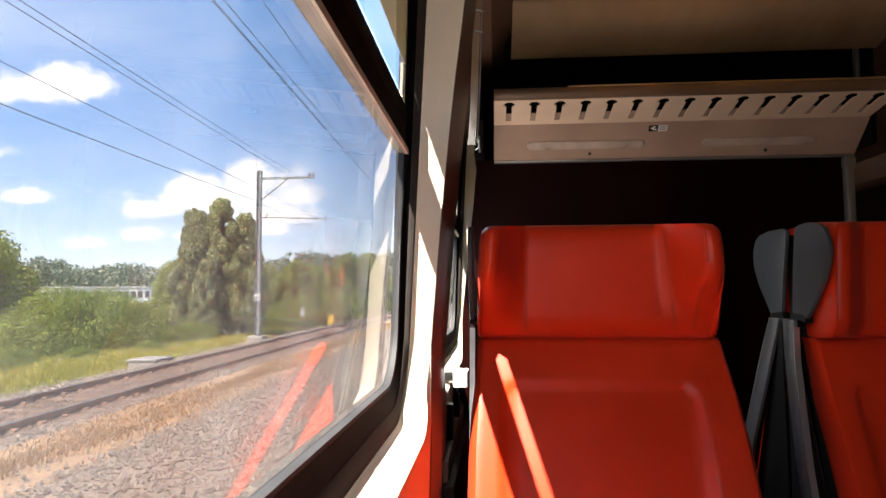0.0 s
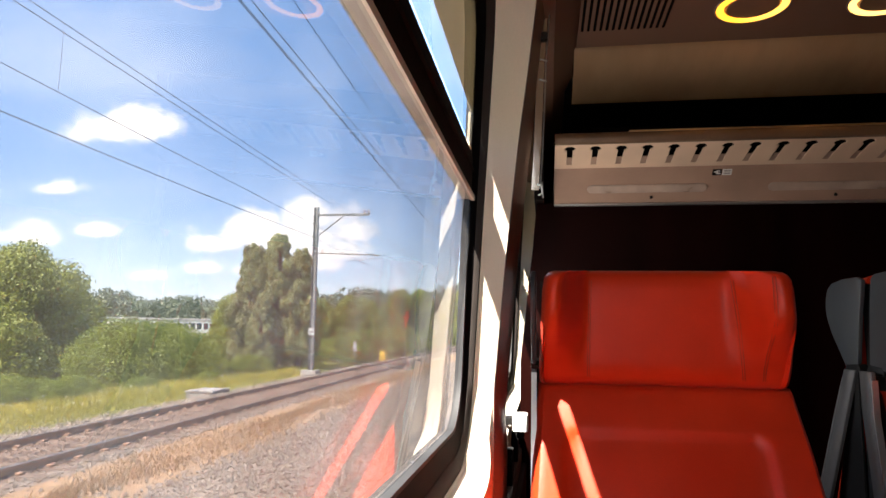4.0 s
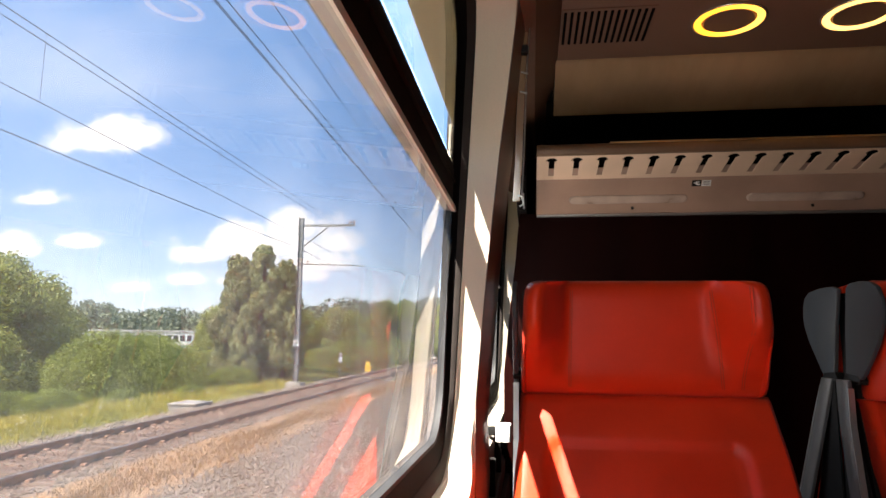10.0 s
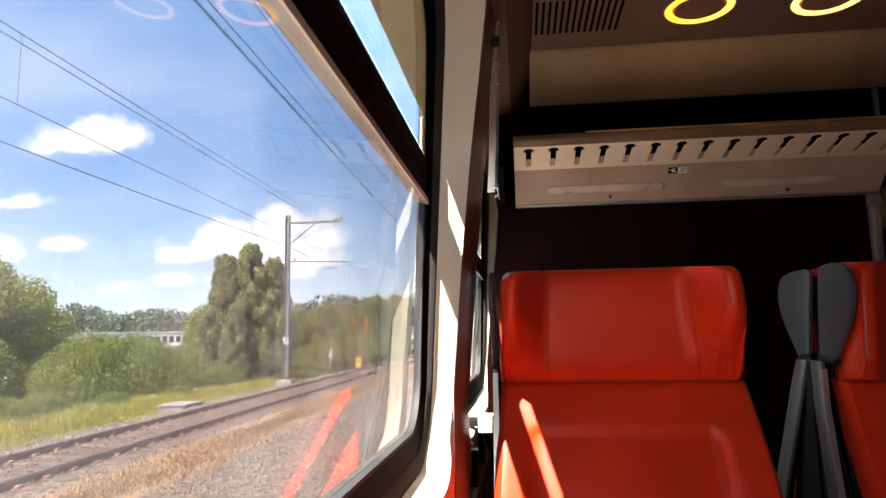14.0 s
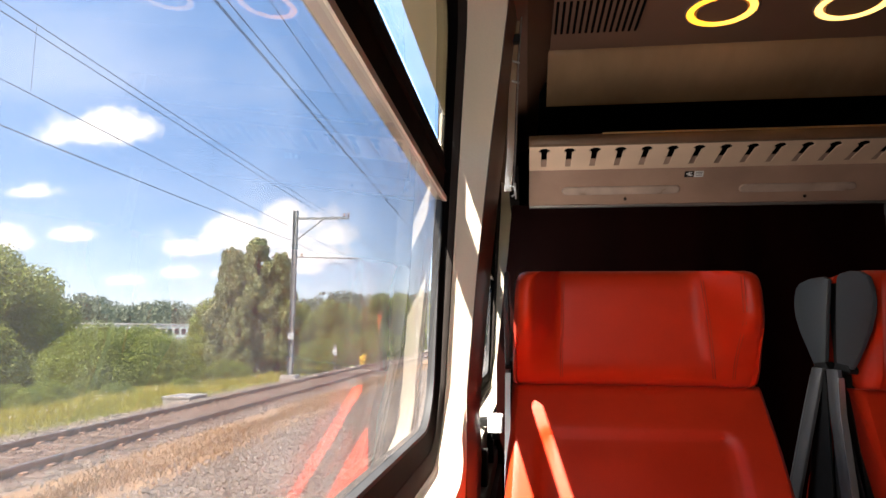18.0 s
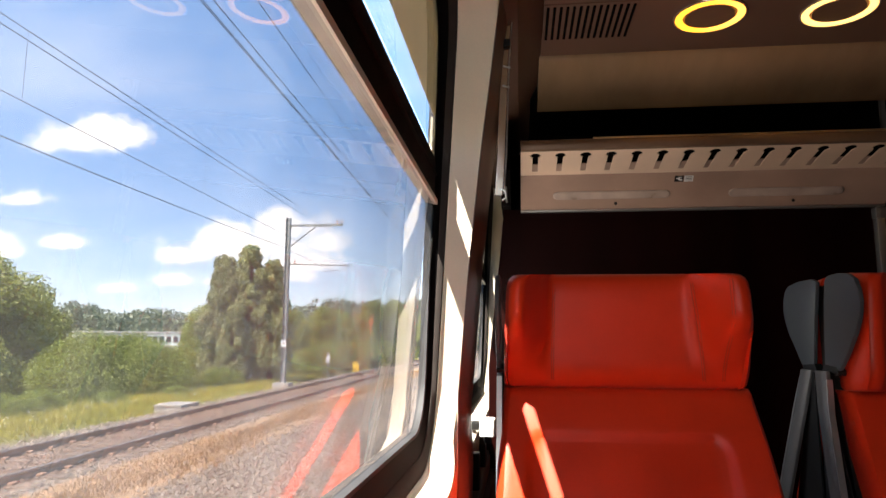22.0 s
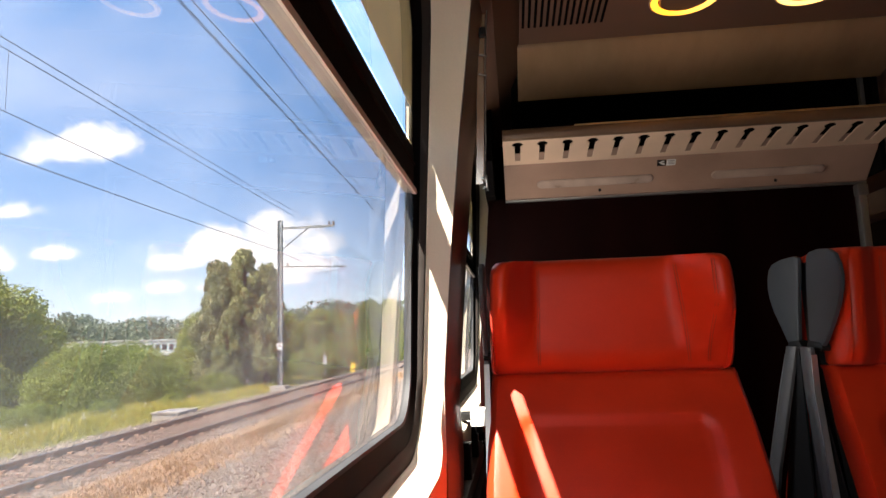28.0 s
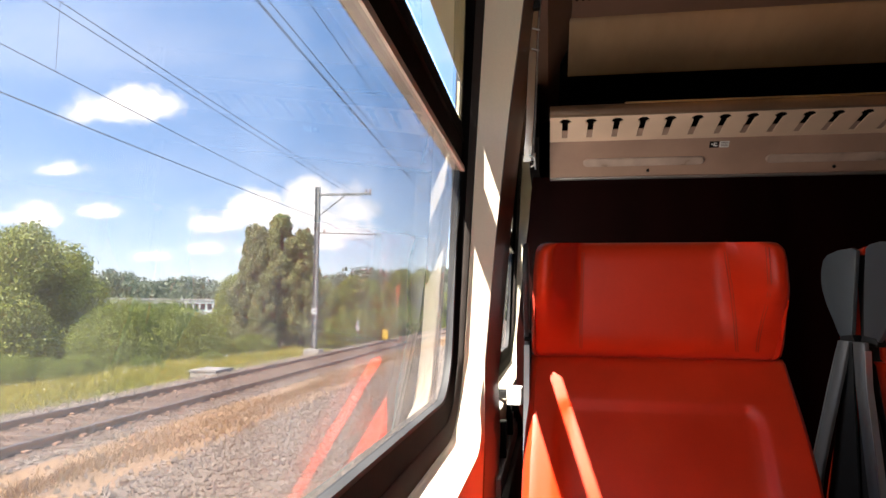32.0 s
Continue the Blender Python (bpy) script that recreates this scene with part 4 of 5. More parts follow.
        for z, ya, yb, t in ((1.136, 1.384, 1.438, 0), (1.05, 1.358, 1.412, 0.3), (0.85, 1.282, 1.338, 0.85), (0.60, 1.19, 1.25, 1.0), (0.45, 1.13, 1.21, 1.0), (FLOOR, 1.05, 1.17, 1.0)):
            xc = xa + (xb - xa) * t
            rows.append([(xc - 0.005, ya + 0.003, z), (xc - 0.003, ya, z), (xc + 0.003, ya, z), (xc + 0.005, ya + 0.003, z), (xc + 0.005, yb - 0.003, z), (xc + 0.003, yb, z), (xc - 0.003, yb, z), (xc - 0.005, yb - 0.003, z)])
        if not shown:
            rows = rows[1:]
        st = part("side_strut", loops(rows, cap=True), M_STRUT, s, "grey metal side strut")
        rows = [[(xc2 - 0.0058, y2, z), (xc2 - 0.0058, y2 + 0.0035, z), (xc2 + 0.0058, y2 + 0.0035, z), (xc2 + 0.0058, y2, z)] for z, y2, xc2 in ((1.12, 1.3785, xa), (1.05, 1.3565, xa + (xb - xa) * 0.3), (0.85, 1.2805, xa + (xb - xa) * 0.85), (0.60, 1.1885, xb))]
        part("bright_edge", loops(rows if shown else rows[1:], cap=True), M_ALU, st)
        if shown:
            xp = x0 + (0.010 if f < 0 else 0.002) + (f * 0.018 if slim else 0)
            # added black plate: fills the gap by the strut with dark
            part("gap_plate", plate([(xp, 1.428, 1.132), (xp, AXIS - 0.002, 1.132), (xp, AXIS - 0.002, 0.40), (xp, 1.16, 0.40), (xp, 1.22, 0.60), (xp, 1.315, 0.85), (xp, 1.395, 1.06)], (0.004, 0, 0)), M_BLACK, s, "black plate filling the dark gap beside the strut", smooth=False)
    # black back between the struts, carried up to darken the gap between the shells
    rows = []
    for z, ya, yb in ((1.322, 1.412, 1.4445), (1.14, 1.414, 1.4445), (1.12, 1.428, 1.444), (0.85, 1.36, 1.443), (0.55, 1.29, 1.44)):
        rows.append([(0.004, ya, z), (SEAT_W - 0.004, ya, z), (SEAT_W - 0.004, yb, z), (0.004, yb, z)])
    part("back_cover", loops(rows, cap=True), M_BLACK, s, "black plastic back cover")
    return s


first = seat()
SEAT2 = 0.704
second = seat(-1, slim=True)
second.matrix_basis = pose(SEAT2, 0, 0)
rear = seat(1, slim=True)
rear.matrix_basis = pose(SEAT2 + SEAT_W, 2 * AXIS, 0, 0, 0, 180)

latch = thing("latch_box", "small white plastic latch box on the window sill", "latch")
part("body", box((-0.070, 1.66, 0.950), (-0.030, 1.72, 0.995), 0.005), M_WHITE, latch)
part("foot", box((-0.105, 1.665, 0.966), (-0.065, 1.715, 0.985), 0.003), M_BLACK, latch)
part("hinge", tube([(-0.05, 1.70, 0.93), (-0.05, 1.70, 0.952)], 0.010), M_BLACK, latch)
heater = thing("heater_duct", "black and grey heater duct along the wall under the window", "heater")
part("casing", box((-0.118, 1.30, FLOOR), (-0.045, 2.9, 0.80), 0.008), M_BLACK, heater)
part("top_rail", box((-0.112, 1.32, 0.80), (-0.06, 2.9, 0.845), 0.006), M_STRUT, heater)
for k in range(4):
    part("bracket", box((-0.10, 1.52 + 0.3 * k, 0.845), (-0.062, 1.56 + 0.3 * k, 0.93), 0.004), M_BLACK, heater)

# ---------------------------------------------------------------- outside: ground and tracks
RAIL = -0.65                     # top of the rails
BED = RAIL - 0.135
TURN_TRACK = radians(2.0)


def ground_z(x, y):
    a = abs(x + 2.0 + math.tan(TURN_TRACK) * min(max(y, -60.0), 160.0))
    h = spline(((0, -0.14), (8.2, -0.14), (9.5, -0.08), (11.2, -0.25), (13.5, -0.45), (17, -1.3), (30, -3.2), (60, -4.6), (5000, -5.0)), a)
    return BED - 0.03 + h + 0.12 * noise.noise((x * 0.11, y * 0.11, 0)) * min(1.0, max(0.0, (a - 9) / 4))


xs = sorted(set([-1500, -700, -400, -250, -160, -110, -80] + [-60 + 2 * k for k in range(21)] + [-18 + 1.0 * k for k in range(25)] + [8, 10, 12, 15, 20, 30, 60, 150, 400, 1500]))
ysg = sorted(set([-1000, -400, -150, -60, -30, -15] + [-10 + 2.5 * k for k in range(45)] + [110, 125, 145, 170, 200, 250, 320, 420, 600, 900, 1500, 2500]))
bm = bmesh.new()
grid = [[bm.verts.new((x, y, ground_z(x, y))) for x in xs] for y in ysg]
for r1, r2 in zip(grid, grid[1:]):
    for k in range(len(xs) - 1):
        bm.faces.new((r1[k], r1[k + 1], r2[k + 1], r2[k]))
structure("ground", bm, M_SOIL, "grassy ground falling away from the railway", "ground")

rows = []
for y in (-80, 0, 20, 60, 160, 500):
    d = -math.tan(TURN_TRACK) * y
    rows.append([(x + d, y, z) for x, z in ((-10.5, BED - 0.34), (-9.25, BED - 0.03), (-8.75, BED), (-6.15, BED), (-5.9, BED - 0.06), (-4.7, BED - 0.07), (-4.2, BED - 0.01), (-2.6, BED), (2.4, BED), (3.4, BED - 0.35))])
structure("trackbed", loops(rows, closed=False), M_BALLAST, "brownish stone ballast bed of the railway", "track bed")
rows = []
for y in (-60, 0, 60, 160, 400):
    d = -math.tan(TURN_TRACK) * y
    rows.append([(x + d, y, z) for x, z in ((-8.55, BED - 0.002), (-8.40, BED + 0.006), (-7.45, BED + 0.010), (-6.50, BED + 0.006), (-6.35, BED - 0.002))])
structure("rust_stained_ballast", loops(rows, closed=False), M_BALLAST_RUST, "rust-stained dark brown ballast under the rails", "track bed")


rows = []
for y in (-20, 0, 5, 10, 15, 20, 25, 30, 40, 60, 120):
    d = -math.tan(TURN_TRACK) * y
    a, b = 0.22 * noise.noise((y * 0.4, 1.0, 0)), 0.22 * noise.noise((y * 0.4, 7.0, 0))
    rows.append([(x + d, y, z) for x, z in ((-6.35 + a, BED - 0.05), (-6.05 + a, BED - 0.012), (-5.4, BED - 0.010), (-4.7 + b, BED - 0.025), (-4.35 + b, BED - 0.075))])
structure("verge_strip", loops(rows, closed=False), M_DRYSOIL, "dry straw-coloured strip of soil between the tracks", "soil")


def rail_profile(x):
    return [(x + a, RAIL + b) for a, b in ((-0.036, 0.0), (-0.036, -0.035), (-0.009, -0.05), (-0.009, -0.135), (-0.07, -0.155), (-0.07, -0.17), (0.07, -0.17), (0.07, -0.155), (0.009, -0.135), (0.009, -0.05), (0.036, -0.035), (0.036, 0.0))]


def track(centre, label):
    t = thing("railway_track", label, "railway track", at=(0, 0, 0))
    t.rotation_euler.z = TURN_TRACK
    for s in (-0.7535, 0.7535):
        pr = rail_profile(centre + s)
        r = part("rail", loops([[(x, y, z) for x, z in pr] for y in (-60, 60, 400)], cap=True), M_RAIL, t, "rust-brown steel rail")
        part("running_surface", box((centre + s - 0.030, -60, RAIL - 0.004), (centre + s + 0.030, 400, RAIL + 0.003)), M_RAILTOP, r, "worn bright rail head", smooth=False)
    master = box((centre - 1.28, -0.125, BED - 0.08), (centre + 1.28, 0.125, BED + 0.025), 0.02, seg=1)
    ob = part("sleeper", master, M_SLEEPER, t)
    clips = []
    for s in (-0.7535, 0.7535):
        for d in (-0.11, 0.11):
            clips.append(part("rail_clip", box((centre + s + d - 0.04, -0.06, BED + 0.02), (centre + s + d + 0.04, 0.06, BED + 0.06), 0.008, seg=1), M_RAIL, ob))
    ob.location.y = -8.0
    for k in range(1, 110):
        c = ob.copy()
        scene.collection.objects.link(c)
        c.location = (random.uniform(-0.02, 0.02), -8.0 + 0.6 * k + random.uniform(-0.015, 0.015), random.uniform(-0.012, 0.004))
        if k < 70:
            for ch in clips:
                h = ch.copy()
                scene.collection.objects.link(h)
                h.parent = c
    return t


track(-7.45, "railway track with rusty rails on weathered sleepers beside the train")


def from_arrays(name, verts, faces, material):
    me = bpy.data.meshes.new(name)
    me.from_pydata([tuple(v) for v in verts], [], [tuple(f) for f in faces])
    me.materials.append(material)
    me.update()
    return new(name, me)


rng = np.random.default_rng(7)
# loose stones on the ballast
N = 34000
yy = 3.0 + 42 * rng.random(N) ** 1.7
xx = -9.5 + 7.6 * rng.random(N)
keep = ~((np.abs(xx + 5.35) < 0.75) & (rng.random(N) < 0.85))
xx, yy = xx[keep], yy[keep]
N = len(xx)
size = 0.016 + 0.026 * rng.random(N)
dirs = np.array([(1, 0, 0), (0, 1, 0), (-1, 0, 0), (0, -1, 0), (0, 0, 1), (0, 0, -0.6)], float)
V = (dirs[None] * (0.6 + 0.8 * rng.random((N, 6, 1))) + 0.25 * rng.normal(size=(N, 6, 3)) * 0.5) * size[:, None, None]
V += np.stack([xx - np.tan(TURN_TRACK) * yy, yy, np.full(N, BED + 0.008) - 0.02 * (np.abs(xx + 5.35) < 0.6) - np.clip(-8.8 - xx, 0, 1) * 0.06], 1)[:, None, :]
tri = np.array([(0, 1, 4), (1, 2, 4), (2, 3, 4), (3, 0, 4), (1, 0, 5), (2, 1, 5), (3, 2, 5), (0, 3, 5)])
stained = np.abs(xx + 7.45) < 1.02
for pick, material, label in ((~stained, M_STONE, "loose grey-brown ballast stones beside the rails"), (stained, M_STONE_RUST, "rust-stained brown ballast stones between the rails")):
    n = int(pick.sum())
    F = (tri[None] + 6 * np.arange(n)[:, None, None]).reshape(-1, 3)
    tagged(from_arrays("ballast_stones", V[pick].reshape(-1, 3).tolist(), F.tolist(), material), label, "stones", kind="stuff")


def leaves(centres, normals, size, aspect=1.6):
    """Small four-sided leaves: returns points and faces."""
    n = len(centres)
    nrm = normals + 0.7 * rng.normal(size=(n, 3))
    nrm /= np.linalg.norm(nrm, axis=1)[:, None] + 1e-9
    ref = rng.normal(size=(n, 3))
    a = np.cross(nrm, ref)
    a /= np.linalg.norm(a, axis=1)[:, None] + 1e-9
    b = np.cross(nrm, a)
    s = (size * (0.6 + 0.8 * rng.random(n)))[:, None]
    P = np.stack([centres - a * s * aspect / 2, centres + b * s * 0.5 + nrm * s * 0.12, centres + a * s * aspect / 2, centres - b * s * 0.5 + nrm * s * 0.12], 1)
    F = np.arange(4 * n).reshape(n, 4)
    return P.reshape(-1, 3), F


def crown_points(clumps, n, loose=0.10):
    """Leaf places on and in a heap of uneven balls (centre, radii)."""
    vol = np.array([r[0] * r[1] + r[0] * r[2] + r[1] * r[2] for _, r in clumps])
    which = rng.choice(len(clumps), n, p=vol / vol.sum())
    d = rng.normal(size=(n, 3))
    d /= np.linalg.norm(d, axis=1)[:, None]
    rad = np.clip(1 - np.abs(rng.normal(size=n)) * 0.22, 0.25, 1.0) + loose * rng.normal(size=n)
    c = np.array([clumps[i][0] for i in range(len(clumps))])[which]
    r = np.array([clumps[i][1] for i in range(len(clumps))])[which]
    return c + d * r * rad[:, None], d


def tree(height, width, shape, leaf, n, size, label, category="tree", trunk=True, seed=1):
    """shape: 'column', 'round' or 'bush'. A tapered trunk, limbs and a crown of many small leaves."""
    rs = random.Random(seed)
    t = thing("tree" if trunk else "bush", label, category, "trees along the line" if trunk else "bushes along the line")
    clumps, wood = [], bmesh.new()
    r0 = height * 0.022
    if trunk:
        tube([(0, 0, -0.5), (0.02 * height * rs.uniform(-1, 1), 0, height * 0.35), (0.03 * height * rs.uniform(-1, 1), 0.02 * height, height * 0.85)], [r0 * 1.3, r0, r0 * 0.25], 7, bm=wood)
    m = {"column": 70, "round": 24, "bush": 40}[shape]
    for k in range(m):
        f = (k + rs.random()) / m
        ang = k * 2.4 + rs.uniform(-0.5, 0.5)
        if shape == "column":
            z = height * (0.10 + 0.84 * f)
            rad = width * 0.5 * (math.sin(min(1, f * 1.25 + 0.25) * math.pi * 0.62) * (1 - 0.75 * f ** 2.2)) * rs.uniform(0.40, 0.92)
            rr = width * (0.165 - 0.09 * f) * rs.uniform(0.5, 1.2)
            radii = (rr, rr, rr * 1.5)
        elif shape == "round":
            z = height * (0.22 + 0.66 * f)
            rad = width * 0.5 * math.sin((0.18 + 0.78 * f) * math.pi) * rs.uniform(0.45, 0.85)
            rr = width * rs.uniform(0.12, 0.21)
            radii = (rr, rr, rr * 0.85)
        else:
            rr = width * rs.uniform(0.11, 0.16)
            rad = (width * 0.5 - rr) * math.sqrt(f)
            z = (height - rr * 0.8) * math.sqrt(1 - 0.86 * f) * rs.uniform(0.82, 1.0) if k % 4 else height * rs.uniform(0.12, 0.3)
            radii = (rr, rr, rr * 0.85)
        c = (rad * math.cos(ang), rad * math.sin(ang), z)
        clumps.append((c, radii))
        if trunk:
            zb = z * rs.uniform(0.55, 0.8)
            tube([(0, 0, zb), (c[0] * 0.5, c[1] * 0.5, (zb + z) / 2 + 0.05 * height * rs.random()), c], [r0 * 0.45 * (1 - 0.6 * f), r0 * 0.3 * (1 - 0.6 * f), r0 * 0.08], 5, bm=wood)
        else:
            tube([(0.05 * c[0], 0.05 * c[1], -0.3), (c[0] * 0.6, c[1] * 0.6, z * 0.6), c], [0.04, 0.025, 0.008], 5, bm=wood)
    part("trunk" if trunk else "stems", wood, M_BARK, t)
    P, D = crown_points(clumps, n)
    D[:, 2] += 0.35
    vs, fs = leaves(P, D, np.full(n, size))
    cr = from_arrays("crown", vs.tolist(), fs.tolist(), leaf)
    cr.parent = t
    return t


def set_down(ob, x, y, s=1.0, rz=0.0, first_one=False):
    m = pose(x, y, ground_z(x, y) - 0.05, 0, 0, rz)
    if first_one:
        ob.matrix_basis = m @ Matrix.Scale(s, 4)
        return ob
    c = copy_thing(ob, m)
    c.scale = (s, s, s)
    return c


poplar = tree(7.7, 3.1, "column", M_LEAF_PALE, 52000, 0.080, "tall dense pale-green poplar beside the railway", seed=3)
set_down(poplar, -14.1, 33.4, first_one=True)
set_down(poplar, -15.3, 33.0, 0.93, 120)
set_down(poplar, -13.0, 33.8, 0.88, 220)
set_down(poplar, -14.2, 31.8, 0.55, 300)
oak = tree(8.6, 7.0, "round", M_LEAF, 38000, 0.105, "broad green tree with an uneven crown", seed=11)
set_down(oak, -17.0, 56.0, 0.66, 150, first_one=True)
for x, y, s, rz in ((-15.0, 68.0, 0.80, 40), (-16.5, 86.0, 0.95, 200), (-14.0, 110.0, 1.1, 10), (-22.0, 58.0, 0.85, 80), (-19.0, 44.0, 0.62, 10), (-30.5, 78.0, 0.95, 190), (-46.0, 92.0, 1.1, 330), (-29.0, 33.0, 1.12, 70), (-36.0, 44.5, 1.15, 255), (-21.5, 46.0, 0.80, 300), (-25.5, 92.0, 1.0, 250)):
    set_down(oak, x, y, s, rz)
shrub = tree(3.2, 7.2, "bush", M_LEAF_BUSH, 110000, 0.048, "large rounded bright-green bush on the grass verge", category="bush", trunk=False, seed=5)
set_down(shrub, -16.9, 26.3, first_one=True)
for x, y, s, r in ((-13.9, 30.0, 0.34, 30), (-18.2, 31.5, 0.70, 250), (-12.6, 41.0, 0.62, 200), (-12.9, 47.0, 0.72, 60), (-13.2, 55.0, 0.78, 120), (-13.0, 63.0, 0.82, 10), (-13.6, 75.0, 0.9, 300), (-12.8, 92.0, 1.0, 45),
                   (-13.6, 17.2, 0.22, 20), (-14.6, 19.0, 0.28, 100), (-15.8, 17.6, 0.33, 140), (-13.7, 21.2, 0.20, 300), (-17.6, 20.6, 0.36, 190), (-12.9, 24.2, 0.17, 60), (-15.4, 15.0, 0.26, 220)):
    set_down(shrub, x - 0.02 * max(0, y - 35), y, s, r)


def stuff_leaves(name, pts, nrm, size, material, label, category):
    vs, fs = leaves(pts, nrm, size)
    return tagged(from_arrays(name, vs.tolist(), fs.tolist(), material), label, category, kind="stuff")


# far wood along the horizon
clumps = []
rs = random.Random(21)
for k in range(330):
    u = rs.uniform(-1.12, -0.02)
    dist = rs.choice((150, 180, 215, 260)) * rs.uniform(0.94, 1.06)
    h = 6.0 + dist * (0.060 + 0.008 * math.sin(u * 15 + 0.6) + 0.005 * math.sin(u * 41)) * rs.uniform(0.76, 1.0)
    w = rs.uniform(3.6, 6.2)
    at = (u * dist + rs.uniform(-2, 2), dist + rs.uniform(-3, 3))
    for z, f in ((h * 0.14, 1.2), (h * 0.38, 1.15), (h * 0.62, 1.0), (h * 0.80, 0.72)):
        clumps.append(((at[0] + rs.uniform(-1, 1), at[1], ground_z(*at) + z), (w * f, w * f, h * 0.20)))
P, D = crown_points(clumps, 330000, 0.035)
D[:, 2] += 0.4
stuff_leaves("far_wood", P, D, np.full(len(P), 0.62), M_LEAF_HAZE, "far green wood along the horizon", "wood")


def blades(name, x, y, z, height, width, material, label):
    """Upright thin blades, one triangle each."""
    n = len(x)
    a = rng.random(n) * math.pi
    lean = 0.35 * rng.normal(size=(n, 2)) * height[:, None]
    root = np.stack([x, y, z - 0.02], 1)
    side = np.stack([np.cos(a), np.sin(a), np.zeros(n)], 1) * width[:, None]
    tip = root + np.stack([lean[:, 0], lean[:, 1], height], 1)
    V = np.stack([root - side, root + side, tip], 1).reshape(-1, 3)
    return tagged(from_arrays(name, V.tolist(), np.arange(3 * n).reshape(n, 3).tolist(), material), label, "grass", kind="stuff")


n = 110000
gy = 6 + 84 * rng.random(n) ** 1.6
gx = -9.6 - 5.0 * rng.random(n)
patch = np.array([noise.noise((a * 0.35, b * 0.2, 3.0)) for a, b in zip(gx.tolist(), gy.tolist())])
tall = (0.08 + 0.15 * rng.random(n)) * (1.0 + 0.8 * np.clip(patch, -0.5, 1)) * np.clip((-gx - 9.4) / 1.2, 0.35, 1.3)
gx = gx - np.tan(TURN_TRACK) * gy
gz = np.array([ground_z(a, b) for a, b in zip(gx.tolist(), gy.tolist())])
blades("verge_grass", gx, gy, gz, tall, 0.007 + 0.011 * rng.random(n), M_GRASS, "yellow-green rough grass on the verge")
n = 26000
gy = 3.5 + 42 * rng.random(n) ** 1.5
gx = -5.35 + 0.42 * rng.normal(size=n) * (0.8 + 0.5 * np.sin(gy * 0.7))
blades("dry_grass", gx - np.tan(TURN_TRACK) * gy, gy, np.full(n, BED - 0.012), 0.03 + 0.08 * rng.random(n), 0.006 + 0.008 * rng.random(n), M_HAY, "dry straw-coloured grass between the tracks")
n = 900
gy = 9 + 40 * rng.random(n) ** 1.3
gx = -10.5 - 2.6 * rng.random(n) - np.tan(TURN_TRACK) * gy
gz = np.array([ground_z(a, b) for a, b in zip(gx.tolist(), gy.tolist())])
stuff_leaves("verge_flowers", np.stack([gx, gy, gz + 0.18 + 0.14 * rng.random(n)], 1), np.tile(np.array([0.3, -0.4, 0.8]), (n, 1)), np.full(n, 0.022), M_WHITE, "small white flowers in the verge grass", "flowers")

# ---------------------------------------------------------------- catenary masts and wires


def mast():
    m = thing("catenary_mast", "galvanised steel catenary mast with bracket arms and insulators", "catenary mast", "masts along the line")
    part("foundation", box((-0.36, -0.36, BED - 0.35), (0.36, 0.36, BED + 0.16), 0.03), M_CONC, m, "concrete foundation block")
    bm = bmesh.new()
    top = RAIL + 7.5
    for x0, x1 in ((-0.10, -0.085), (0.085, 0.10)):
        box((x0, -0.10, BED + 0.1), (x1, 0.10, top), bm=bm)
    box((-0.085, -0.008, BED + 0.1), (0.085, 0.008, top), bm=bm)
    part("post", bm, M_STEEL, m, smooth=False)
    part("top_arm", box((0.10, -0.05, top - 0.42), (2.55, 0.05, top - 0.32)), M_STEEL, m, smooth=False)
    part("brace", tube([(0.10, 0, top - 1.35), (1.3, 0, top - 0.42)], 0.03, 6), M_STEEL, m)
    part("lower_arm", tube([(0.10, 0, RAIL + 5.35), (3.1, 0, RAIL + 5.25)], 0.028, 6), M_STEEL, m)
    part("steady_arm", tube([(2.9, 0, RAIL + 5.25), (2.9, 0, RAIL + 5.1), (1.6, 0, RAIL + 4.98)], 0.014, 5), M_STEEL, m)
    for x, z in ((2.3, top - 0.32), (2.5, top - 0.32), (0.35, RAIL + 5.34)):
        ins = bmesh.new()
        for k in range(4):
            b2 = tube([(x, 0, z + 0.05 * k), (x, 0, z + 0.05 * k + 0.03)], [0.07, 0.03], 8)
            me = bpy.data.meshes.new("tmp")
            b2.to_mesh(me)
            b2.free()
            ins.from_mesh(me)
            bpy.data.meshes.remove(me)
        part("insulator", ins, M_RAIL, m, "brown ribbed insulator")
    part("mast_plate", box((-0.13, -0.118, RAIL + 1.6), (0.13, -0.104, RAIL + 1.9)), M_WHITE, m, "white plate")
    part("dark_bar", box((-0.08, -0.124, RAIL + 1.72), (0.08, -0.118, RAIL + 1.78)), M_BLACK, m)
    return m


mast_one = mast()
mx = lambda y: -9.5 - math.tan(TURN_TRACK) * y
MASTS = (-24.0, 29.0, 84.0, 140.0, 200.0)
mast_one.location = (mx(29.0), 29.0, 0)
for y in MASTS:
    if y != 29.0:
        copy_thing(mast_one, pose(mx(y), y, 0))


def wire(name, x0, zs, sag, radius, label, group):
    pts = []
    for a, b in zip(MASTS, MASTS[1:]):
        for k in range(10):
            f = k / 10
            y = a + (b - a) * f
            pts.append((x0 - math.tan(TURN_TRACK) * y, y, RAIL + zs - sag * 4 * f * (1 - f)))
    return tagged(mesh_ob(name, tube(pts, radius, 6), M_WIRE), label, "overhead wire", group)


G = "overhead wires"
